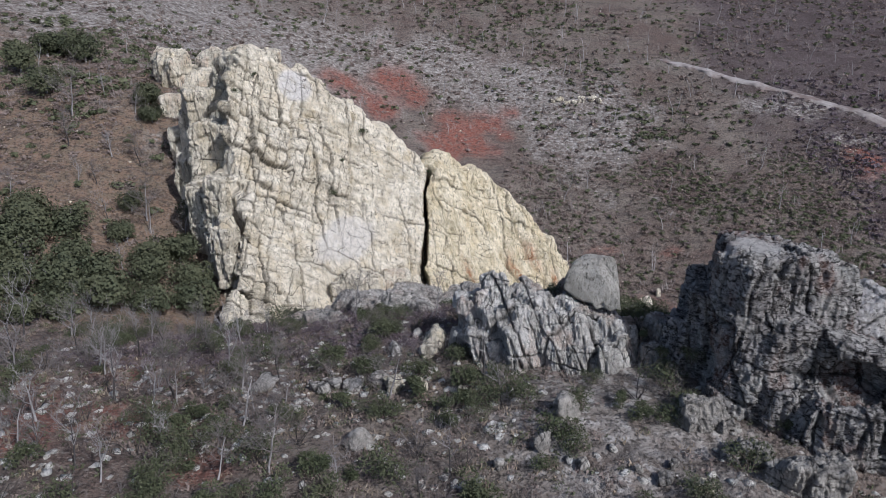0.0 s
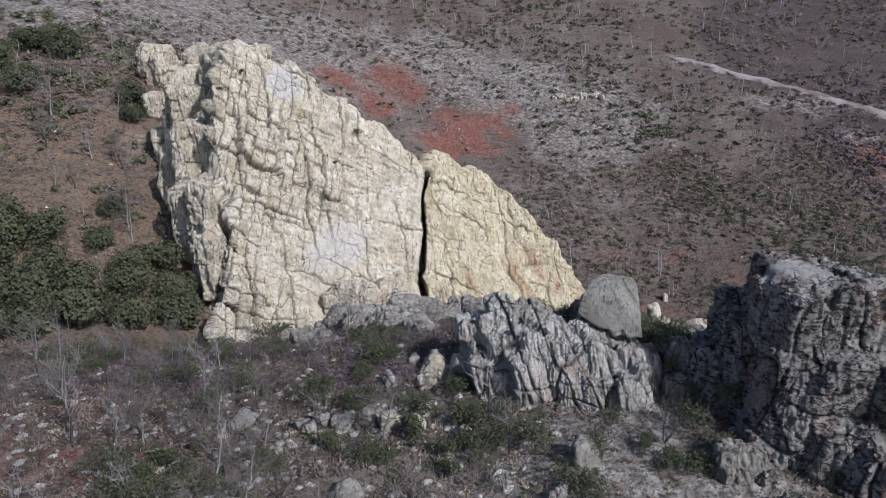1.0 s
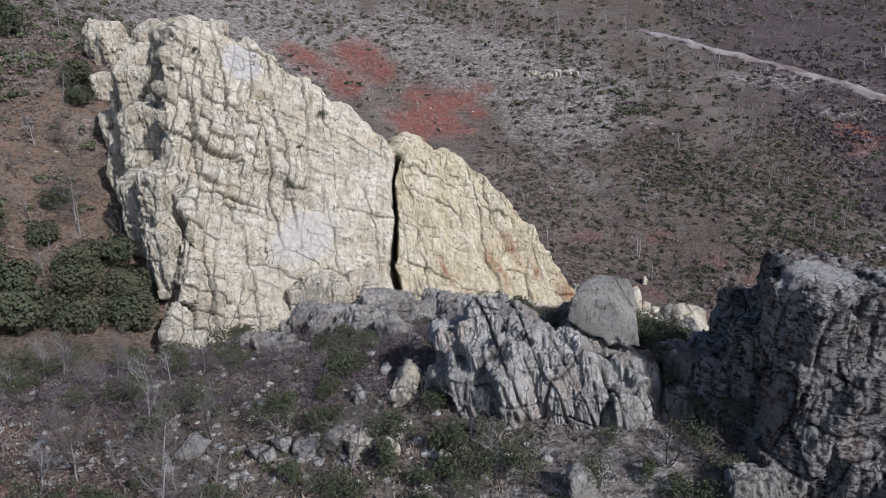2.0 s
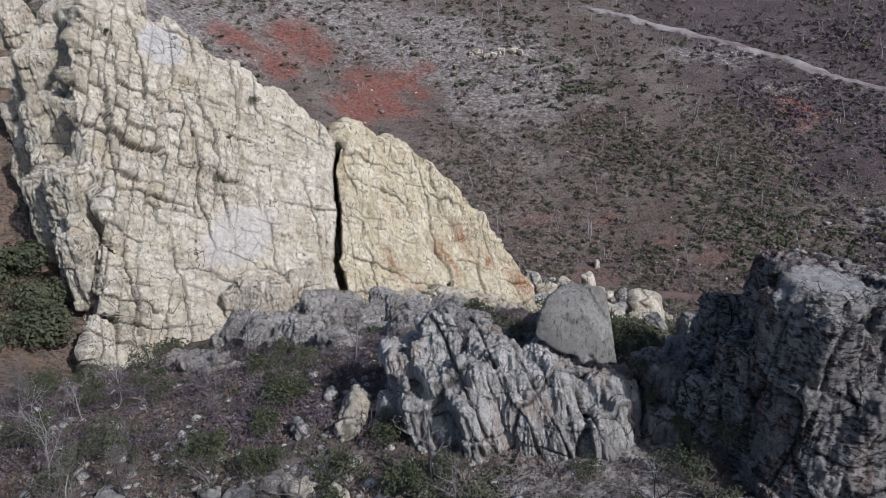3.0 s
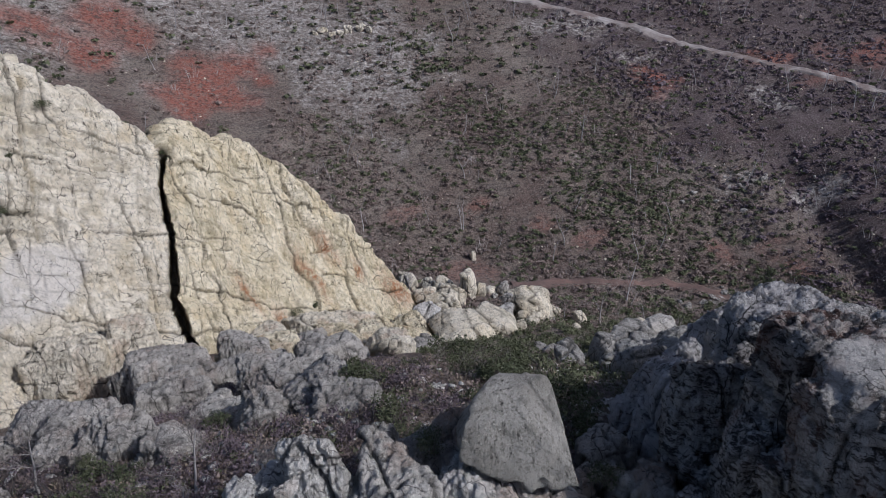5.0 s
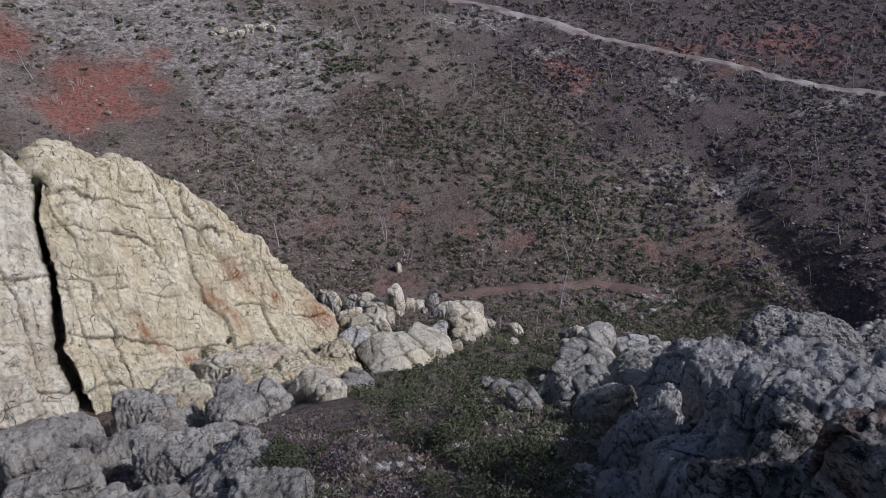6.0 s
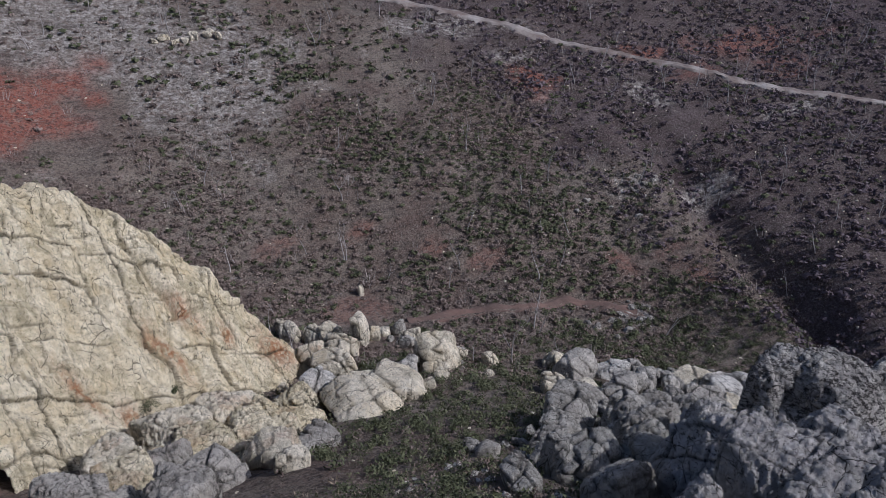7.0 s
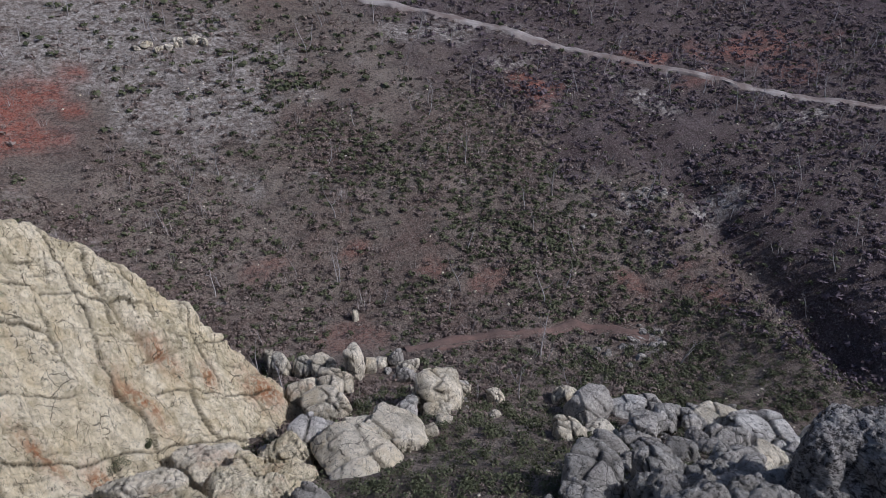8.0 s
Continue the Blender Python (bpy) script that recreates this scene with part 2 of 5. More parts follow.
def ground_material():
    m, n, l = nodes_of("hillside_soil")
    b = n["Principled BSDF"]
    b.inputs["Roughness"].default_value = 0.95
    b.inputs["Specular IOR Level"].default_value = 0.1
    co = n.new("ShaderNodeNewGeometry").outputs["Position"]
    big, med, fine = tex_noise(n, l, co, 0.12, 6, 0.6), tex_noise(n, l, co, 0.9, 6, 0.6), tex_noise(n, l, co, 6.0, 4, 0.6)
    spot, grit = tex_noise(n, l, co, 1.5, 3, 0.55), tex_noise(n, l, co, 3.4, 3, 0.55)
    vfine = tex_noise(n, l, co, 20.0, 3, 0.6)
    terrace = tex_noise(n, l, turned(n, l, co, (0.0, 0.0, 0.0), (0.25, 1.0, 1.0)), 0.55, 5, 0.6)
    wide = tex_noise(n, l, co, 0.045, 5, 0.6)
    col = mix(n, l, ramp(n, l, big, 0.38, 0.62), (0.142, 0.100, 0.082), (0.190, 0.159, 0.129))
    col = mix(n, l, mul(n, l, ramp(n, l, wide, 0.48, 0.62), 0.6), col, (0.234, 0.200, 0.166))
    # far right slope: purple soil, with the slope's shade darkened into its colour
    col = mix(n, l, attr(n, "shaded_purple"), col, mix(n, l, ramp(n, l, big, 0.40, 0.60), (0.050, 0.034, 0.040), (0.098, 0.072, 0.078)))
    col = mix(n, l, attr(n, "tan"), col, mix(n, l, ramp(n, l, med, 0.40, 0.60), (0.244, 0.166, 0.115), (0.185, 0.142, 0.098)))
    col = mix(n, l, mul(n, l, attr(n, "pale"), ramp(n, l, med, 0.36, 0.58)), col, (0.337, 0.307, 0.273))
    col = mix(n, l, mul(n, l, mul(n, l, attr(n, "pale"), ramp(n, l, spot, 0.55, 0.64)), 0.8), col, (0.508, 0.478, 0.439))
    col = mix(n, l, mul(n, l, attr(n, "red"), ramp(n, l, med, 0.26, 0.50)), col, mix(n, l, ramp(n, l, spot, 0.4, 0.6), (0.264, 0.078, 0.055), (0.283, 0.122, 0.085)))
    col = mix(n, l, mul(n, l, ramp(n, l, terrace, 0.46, 0.36), 0.55), col, (0.068, 0.054, 0.048))
    col = mix(n, l, mul(n, l, ramp(n, l, spot, 0.47, 0.38), 0.6), col, (0.064, 0.053, 0.046))
    col = mix(n, l, mul(n, l, ramp(n, l, grit, 0.46, 0.38), 0.6), col, (0.053, 0.044, 0.038))
    col = mix(n, l, mul(n, l, ramp(n, l, grit, 0.57, 0.65), 0.5), col, (0.256, 0.228, 0.200))
    col = mix(n, l, mul(n, l, ramp(n, l, fine, 0.43, 0.33), 0.75), col, (0.044, 0.037, 0.031))
    col = mix(n, l, mul(n, l, ramp(n, l, fine, 0.60, 0.67), 0.7), col, (0.288, 0.260, 0.228))
    col = mix(n, l, mul(n, l, ramp(n, l, vfine, 0.63, 0.69), 0.7), col, (0.368, 0.344, 0.308))
    l.new(col, b.inputs["Base Color"])
    l.new(bump(n, l, fine, 0.22, 1.0, bump(n, l, med, 0.5, 0.8)), b.inputs["Normal"])
    return m


SOIL = ground_material()


def plant_material(name, a, bcol):
    m, n, l = nodes_of(name)
    b = n["Principled BSDF"]
    b.inputs["Roughness"].default_value = 0.8
    b.inputs["Specular IOR Level"].default_value = 0.15
    g = n.new("ShaderNodeNewGeometry").outputs["Random Per Island"]
    o = n.new("ShaderNodeObjectInfo").outputs["Random"]
    co = n.new("ShaderNodeNewGeometry").outputs["Position"]
    patch = ramp(n, l, tex_noise(n, l, co, 0.45, 3), 0.35, 0.65)
    col = mix(n, l, patch, a, bcol)
    dark = tuple(0.55 * v for v in a)
    col = mix(n, l, mul(n, l, g, 0.7), col, dark)
    col = mix(n, l, mul(n, l, o, 0.4), col, bcol)
    col = mix(n, l, mul(n, l, attr(n, "dry"), 0.75), col, tuple(1.5 * v for v in bcol))
    l.new(col, b.inputs["Base Color"])
    return m


GREEN = plant_material("evergreen_leaves", (0.076, 0.090, 0.046), (0.106, 0.112, 0.064))
BROWN = plant_material("dry_twigs", (0.150, 0.112, 0.098), (0.200, 0.160, 0.138))
JUNIPER = plant_material("juniper_leaves", (0.078, 0.090, 0.052), (0.105, 0.108, 0.060))
PURPLE = plant_material("purple_grey_twigs", (0.098, 0.072, 0.082), (0.140, 0.112, 0.120))
SNAG = plant_material("weathered_dead_wood", (0.42, 0.395, 0.38), (0.30, 0.28, 0.27))
TWIG = plant_material("grey_twigs", (0.20, 0.175, 0.16), (0.30, 0.27, 0.25))
STRAW = plant_material("dry_grass", (0.34, 0.28, 0.20), (0.26, 0.21, 0.155))
CHAR = plant_material("charred_wood", (0.05, 0.045, 0.042), (0.10, 0.09, 0.085))

# ---- the lie of the land ----
# smooth hills: a sloping plane and two sets of round swells on a regular plan
SWELLS = np.array([(x, y, 15.0) for y in (30, 48, 66, 84, 102) for x in (-36, -18, 0, 18, 36, 54, 72)]
                  + [(x, y, 34.0) for y in (0, 40, 80, 120, 160, 200) for x in (-90, -45, 0, 45, 90, 135)])
NEAR = [3.1, 0.6, -3.0, 5.1, 4.8, 0.0, 0.3, -1.1, -2.2, 5.3, 0.1, 0.1, -0.3, -1.3, -0.7, -5.3, -0.0, -0.9, 0.1, -1.0, -3.2, 1.0, 4.8, -4.9, 0.8, -0.1, -6.0, -1.3, 5.4, 6.3, -2.9, -2.7, -4.3, 1.3, -2.3]
FAR = [0.3, 3.4, 8.7, -0.2, -3.4, -1.2, 0.7, 1.2, 4.9, -0.4, -4.4, -2.5, 2.2, -0.9, -4.8, -4.9, -2.0, -2.8, 5.4, 1.6, -10.9, -5.6, -4.2, -4.6, 3.2, 0.8, -6.4, -0.7, -2.5, 0.7, 0.2, -1.1, -2.7, -0.1, -2.7, -0.9]
LIFT = np.array(NEAR + FAR)


def land(x, y):
    """Smooth height of the hillside, arrays of any shape."""
    x, y = np.asarray(x, float), np.asarray(y, float)
    out = -6.3 + -5.0 * np.clip(x, -300, 300) / 100 + 18.6 * np.clip(y, -150, 500) / 100
    for (cx, cy, s), a in zip(SWELLS, LIFT):
        out = out + a * np.exp(-((x - cx) ** 2 + (y - cy) ** 2) / (2 * s * s))
    # the foot of the fin lies lower
    out = out - 2.0 * np.exp(-(((x + 19) / 4.5) ** 2 + ((y - 59) / 4.5) ** 2)) - 1.0 * np.exp(-(((x + 10) / 7.0) ** 2 + ((y - 66) / 5.0) ** 2))
    # a gully down the far slope, its bed beside a sharp spur
    gx = np.interp(y, [60, 70, 78, 88, 100, 125], [69.0, 72.5, 76.5, 79.0, 81.0, 84.0])
    k = np.interp(y, [62, 72, 95, 120], [0.0, 1.0, 0.8, 0.0])
    out = out - k * (4.5 * np.exp(-(((x - gx - 4.0 - 1.0 * np.sin(y / 5.0)) / 4.0) ** 2)) - 1.2 * np.exp(-(((x - gx + 3.0) / 5.0) ** 2)))
    return out


def rough(x, y):
    p = np.stack([x, y, np.zeros_like(x)], 1)
    return 0.45 * fbm(p / 7.0, 3, 5) + 0.10 * fbm(p / 1.1, 3, 9)


def ground_at(x, y):
    x, y = np.atleast_1d(np.asarray(x, float)), np.atleast_1d(np.asarray(y, float))
    return land(x, y) + rough(x, y)


def lines(lo, hi, step, out, grow=1.12):
    v = list(np.arange(lo, hi, step))
    d = step
    a, b = v[0], v[-1]
    while b < out:
        d *= grow
        b += d
        v.append(b)
    d = step
    while a > -out:
        d *= grow
        a -= d
        v.insert(0, a)
    return np.array(v)


RED = [(-11, 160, 6.5, 9), (-20, 152, 6, 4.5), (-6, 156, 4, 7), (-13, 146, 4, 6), (4, 148, 8, 6.5), (1, 140, 5, 7), (9, 150, 5.5, 5.5), (5, 143, 6, 6), (13, 146, 3, 3), (79, 132, 4, 4), (45.5, 104.5, 2.2, 2.4), (38.5, 111.5, 3, 1.6), (31.5, 100, 4, 2.4),
       (108, 131, 6, 3), (131, 128, 14, 5), (133, 119, 9, 4), (112, 122, 7, 2.5), (28, 113, 3, 2), (50, 100, 3, 1.5), (66, 92, 2, 4), (72, 84, 2, 4)]
PALE = [(18, 160, 22, 16), (-1, 153, 2.6, 2.4), (-14, 167, 5, 3), (28.5, 157.3, 6, 2.5), (20, 172, 9, 3), (61, 83.5, 3.5, 3), (-5, 172, 26, 14), (-70, 150, 60, 40), (30, 145, 14, 12), (88, 147.5, 4, 2.6), (106, 130, 4, 2), (76, 101.5, 4, 2.5), (86, 97, 3.5, 2), (97, 121, 3, 7), (-40, 160, 40, 25), (6, 30, 5, 4), (11, 26, 5, 4), (79, 138, 5, 3), (70, 152, 9, 4), (118, 105, 9, 2.5)]
NEAR_RED = [(-15, 30, 3.5, 2.5), (-20, 27.5, 3, 3), (-11, 26.5, 2.2, 1.6), (-16.5, 36, 2.4, 1.5), (-24, 33, 3, 2)]


def patches(x, y, spots):
    p = np.stack([x, y, np.zeros_like(x)], 1)
    wob = 1 + 0.5 * fbm(p / 5.0, 4, 21)
    out = np.zeros_like(x)
    for cx, cy, rx, ry in spots:
        out = np.maximum(out, 1.35 - np.sqrt(((x - cx) / rx) ** 2 + ((y - cy) / ry) ** 2) * wob)
    return smoothstep(0.1, 0.9, out)


def build_ground():
    xs, ys = lines(-48, 100, 0.6, 2500), lines(16, 130, 0.6, 2500)
    X, Y = [a.ravel() for a in np.meshgrid(xs, ys, indexing="ij")]
    Z = ground_at(X, Y)
    wav = fbm(np.stack([X, Y, X * 0], 1) / 8.0, 4, 83)
    red = np.maximum(patches(X, Y, RED) * np.interp(Y, [122, 134], [0.4, 1.0]), 0.6 * patches(X, Y, NEAR_RED))
    tan = smoothstep(-17, -24, X + 3 * fbm(np.stack([X, Y, X * 0], 1) / 6.0, 3, 84)) * smoothstep(38, 56, Y) * smoothstep(125, 105, Y)
    # mask of the purple soil right of the gully; also carries that slope's shade
    shaded_purple = smoothstep(-5, 7, X - np.interp(Y, [60, 95, 120, 150, 200], [71, 78, 70, 64, 66]) + 7 * wav)
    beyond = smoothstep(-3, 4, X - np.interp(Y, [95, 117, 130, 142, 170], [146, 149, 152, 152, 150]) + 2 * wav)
    me = mesh_of("ground", np.stack([X, Y, Z], 1), grid_faces(len(xs), len(ys)), SOIL, attrs={"red": red, "pale": patches(X, Y, PALE), "tan": tan, "shaded_purple": np.clip(0.80 * shaded_purple + 0.20 * beyond, 0, 1)})
    return tagged(new("ground", me), "dry brushy hillside of brown and red stony soil", "hillside", kind="structure")


build_ground()

# ---- the great rock fin ----
FIN_U, FIN_W = Vector((0.6976, 0.7165)), Vector((-0.7165, 0.6976))
CREST_U = [24, 34, 38, 41.3, 43, 45, 48.4, 49.2, 51.4, 53.7, 54.3, 57.1, 58.8, 59.5, 60.3, 62, 63.5, 65.3, 66.6, 67.4, 69, 70.7, 72.4, 73.6, 75, 76.2, 77.2, 78.5]
CREST_Z = [15, 19, 22, 23.8, 24.2, 23.2, 22.0, 20.1, 18.9, 17.2, 15.8, 14.2, 12.0, 9.2, 10.4, 11.0, 10.8, 9.7, 8.4, 7.6, 7.8, 6.4, 4.0, 1.4, -1.3, -4.5, -8.5, -16]
CRACK_Z, CRACK_U = [-6, -1.9, 1.8, 4.1, 5.8, 9.8], [49.0, 51.1, 52.8, 55.2, 56.2, 59.5]


def split_quads(nu, nv, cut):
    """Which quads of a grid lie on the far side of a cut: the mean of a field over the four corners is above zero."""
    f = grid_faces(nu, nv)
    return f, cut[f].mean(1) > 0


def submesh(name, verts, faces, material, attrs, smooth=False):
    used = np.unique(faces)
    back = np.full(len(verts), -1)
    back[used] = np.arange(len(used))
    return mesh_of(name, verts[used], back[faces], material, smooth, attrs={k: v[used] for k, v in attrs.items()})


def build_fin():
    us, ws = np.arange(26, 80, 0.088), np.concatenate([np.arange(43.5, 70, 0.078), np.arange(70, 88, 0.16)])
    U, W = [a.ravel() for a in np.meshgrid(us, ws, indexing="ij")]
    x, y = FIN_U.x * U + FIN_W.x * W, FIN_U.y * U + FIN_W.y * W
    crest = np.interp(U, CREST_U, CREST_Z) + 0.45 * fbm(np.stack([U / 1.6, W * 0, W * 0], 1), 3, 3)
    front = 3.1 + 1.4045 * (W - 55.72)
    back = crest - np.interp(U, [42, 49], [0.25, 2.2]) * (W - (55.72 + (crest - 3.1) / 1.4045) - 0.8)
    # the side wall steps back from the face, up the hill
    side = np.interp(y, [57, 63, 66, 72, 82, 95], [-19.2, -20.3, -20.8, -25.0, -28.5, -31.0]) + 0.5 * fbm(np.stack([y / 2.2, y * 0, y * 0], 1), 3, 6)
    flank = np.interp(y, [57, 66, 73, 82, 95], [0.0, 2.0, 6.0, 10.5, 15.0]) + 4.0 * (x - side)
    k = 0.4
    z = -k * np.log(np.exp(-np.clip(front - crest, -30, 30) / k) + np.exp(-np.clip(back - crest, -30, 30) / k) + 1.0) + crest
    z = np.minimum(z, flank)
    Z = z.reshape(len(us), len(ws))
    gu, gw = np.gradient(Z, us, axis=0), np.gradient(Z, ws, axis=1)
    nu, nw, nz = -gu.ravel(), -gw.ravel(), np.ones(len(U))
    ln = np.sqrt(nu * nu + nw * nw + nz * nz)
    nu, nw, nz = nu / ln, nw / ln, nz / ln
    # along the face: u, up the dip, off the face; the joints lean
    s = z / 0.8146
    P = np.stack([U - 0.45 * s, s, W * 0.7], 1)
    bend = np.stack([fbm(P / 2.6, 2, 71), fbm(P / 2.6, 2, 72), fbm(P / 2.6, 2, 73)], 1) * 0.3 + 0.05 * np.stack([fbm(P / 0.5, 2, 74), fbm(P / 0.5, 2, 75), fbm(P / 0.5, 2, 76)], 1)
    high = smoothstep(56, 46, U + 0.35 * z) * smoothstep(5.0, 10, z)
    left = np.maximum(high, smoothstep(36, 33, U))
    some = smoothstep(-0.25, 0.25, fbm(P / 3.5, 3, 19))
    end = smoothstep(53, 57, U - 0.35 * z)
    b1, t1, g1 = jointed(P + bend, [(1, 0.05, 0.2, 3.0), (0.62, 1, 0.2, 3.2)], 11, 0.7, 0.062, 0.13, 0.15 * left + 0.0)
    b2, t2, g2 = jointed(P + bend, [(1, -0.25, 0.2, 1.25), (0.62, 1, 0.2, 1.25)], 31, 0.7, 0.052, 0.15, 0.35 * left - 0.16)
    b3, t3, g3 = jointed(P + 0.6 * bend, [(1, 0.35, 0.2, 0.55), (0.45, 1, 0.2, 0.5)], 51, 0.7, 0.035, 0.15, 0.1 * left - 0.22)
    # long ribs down the end slab, wavy ledges across the main one, and flakes on both
    rib = fbm(np.stack([(U - 0.05 * s) / 1.5, s / 8.0, W / 4], 1), 4, 25, 0.55)
    ledge = 1 - 2.0 * np.abs(fbm(np.stack([(U + 0.35 * s) / 3.2, (s + 0.40 * U) / 1.1, W / 3], 1), 4, 27, 0.6))
    lump = fbm(P / (2.4, 3.0, 2.4), 3, 29)
    flake = 1 - 2.2 * np.abs(fbm(P / (0.45, 0.28, 0.4), 3, 16, 0.6))
    d = (0.30 + 0.75 * left) * b1 + (0.22 + 0.45 * left) * t1 + (0.16 + 0.42 * left) * b2 + (0.16 + 0.35 * left) * t2 + (0.05 + 0.08 * left) * b3 + (0.12 + 0.2 * left) * t3
    d -= (0.30 + 0.30 * left) * g1 + (0.06 + 0.10 * some + 0.22 * left) * g2 + (0.02 + 0.02 * some + 0.03 * left) * g3
    d += 0.55 * end * rib + (0.20 - 0.10 * end) * ledge + (0.34 + 0.12 * left) * lump + 0.06 * flake
    scar = np.exp(-(((U - 43.5 - 0.4 * (z - 5)) / 5.0) ** 2 + ((z - 5.2) / 2.6) ** 2))
    d *= 1 - 0.7 * np.maximum(smoothstep(0.3, 0.8, scar), np.exp(-(((U - 46.0) / 2.4) ** 2 + ((z - 20.2) / 1.9) ** 2) ** 2))
    cu = np.interp(z, CRACK_Z, CRACK_U) + 0.20 * fbm(np.stack([z / 1.8, z * 0, z * 0], 1), 4, 8, 0.5)
    wide = np.interp(z, [-4, 2, 5, 8, 11], [0.52, 0.44, 0.32, 0.24, 0.5]) * (1 + 0.3 * fbm(np.stack([z / 1.6, z * 0 + 3, z * 0], 1), 3, 9))
    # a stepped joint across the end slab, and two long joints up the main slab
    cz2 = np.interp(U, [62, 66.5, 68.5, 70, 71.5, 73, 74.5], [-4.4, -3.2, -2.2, -2.6, -3.0, 0.2, 2.0])
    d -= 0.55 * np.exp(-((z - cz2) / 0.13) ** 2) * (U > 67.5) * (U < 74.8)
    for ua, ub, za, zb in [(46.0, 51.5, 7.0, 16.5), (37.5, 45.0, 9.0, 18.5), (69.2, 69.9, -2.5, 3.5)]:
        cx = np.interp(z, [za, zb], [ua, ub]) + 0.4 * fbm(np.stack([z / 2.0, z * 0 + ua, z * 0], 1), 3, 18)
        d -= 0.6 * np.exp(-((U - cx) / 0.12) ** 2) * (z > za) * (z < zb)
    # the great crack runs in askew
    split = 6.0 * np.exp(-np.abs((U - cu) / wide) ** 8) * (W < 68)
    U2, W2, Z2 = U + nu * (d - 0.8 * split) + 0.6 * split, W + nw * (d - 0.8 * split), z + nz * (d - 0.8 * split)
    X2, Y2 = FIN_U.x * U2 + FIN_W.x * W2, FIN_U.y * U2 + FIN_W.y * W2
    stain = np.zeros(len(U))
    for su, sz, ru, rz in [(66, -3.6, 0.65, 2.2), (70, -2.5, 0.7, 1.7), (75.5, -9.0, 1.3, 1.9), (60, -5, 0.8, 1.0), (58.5, -2.0, 0.5, 1.8), (72, -5.5, 0.8, 1.0)]:
        stain = np.maximum(stain, np.exp(-(((U - su) / ru) ** 2 + ((z - sz) / rz) ** 2)))
    clean = smoothstep(0.45, 0.75, scar + 0.2 * fbm(P / 2.5, 3, 88)) * 0.7 + smoothstep(0.4, 0.6, np.exp(-(((U - 46.0) / 2.4) ** 2 + ((z - 20.2) / 1.9) ** 2)))
    verts, at = np.stack([X2, Y2, Z2], 1), {"stain": stain, "clean": np.clip(clean, 0, 1), "joint": np.clip((0.9 + 0.1 * left) * g1 + (0.3 + 0.35 * some + 0.4 * left) * g2 + (0.05 + 0.2 * some + 0.2 * left) * g3, 0, 1)}
    faces, far_side = split_quads(len(us), len(ws), U - cu)
    shown = ((W[faces[:, 0]] < 72) | (U[faces[:, 0]] < 52)) & (z[faces[:, 0]] > land(x[faces[:, 0]], y[faces[:, 0]]) - 1.2)
    faces, far_side = faces[shown], far_side[shown]
    fin = tagged(new("rock_fin"), "huge tilted fin of pale cream fractured rock on the hillside", "rock outcrop")
    part("main_slab", submesh("main_slab", verts, faces[~far_side][:, ::-1], PALE_ROCK, at), fin, "broad cream slab with a smooth pale scar")
    part("end_slab", submesh("end_slab", verts, faces[far_side][:, ::-1], CREAM_ROCK, at), fin, "narrow cream slab with orange stains")
    return fin, (x, y, z)


fin, FIN_FIELD = build_fin()
FIN_GRID = {}
for _x, _y, _z in zip(*[a[::7] for a in FIN_FIELD]):
    _k = (round(float(_x)), round(float(_y)))
    FIN_GRID[_k] = max(FIN_GRID.get(_k, -99), float(_z))


def in_fin(x, y):
    return FIN_GRID.get((round(x), round(y)), -99) > float(land(x, y)) - 0.5


# ---- rounded and jointed rocks ----
def ball(n):
    """Unit directions over a cube-sphere with welded seams, and its quads."""
    t = np.tan(np.linspace(-1, 1, n + 1) * math.pi / 4)
    a, b = [v.ravel() for v in np.meshgrid(t, t, indexing="ij")]
    one = np.ones_like(a)
    pts, fcs = [], []
    for i, (p, flip) in enumerate(((np.stack([one, a, b], 1), 0), (np.stack([-one, a, b], 1), 1), (np.stack([a, one, b], 1), 1), (np.stack([a, -one, b], 1), 0),
                                   (np.stack([a, b, one], 1), 0), (np.stack([a, b, -one], 1), 1))):
        f = grid_faces(n + 1, n + 1) + i * len(a)
        pts.append(p)
        fcs.append(f[:, ::-1] if flip else f)
    p, f = np.concatenate(pts), np.concatenate(fcs)
    _, idx, inv = np.unique(np.round(p, 5), axis=0, return_index=True, return_inverse=True)
    return p[idx] / np.linalg.norm(p[idx], axis=1, keepdims=True), inv.ravel()[f]


BALLS = {n: ball(n) for n in (8, 11, 18, 26)}
ROCKS = []  # places taken by rocks: x, y, radius


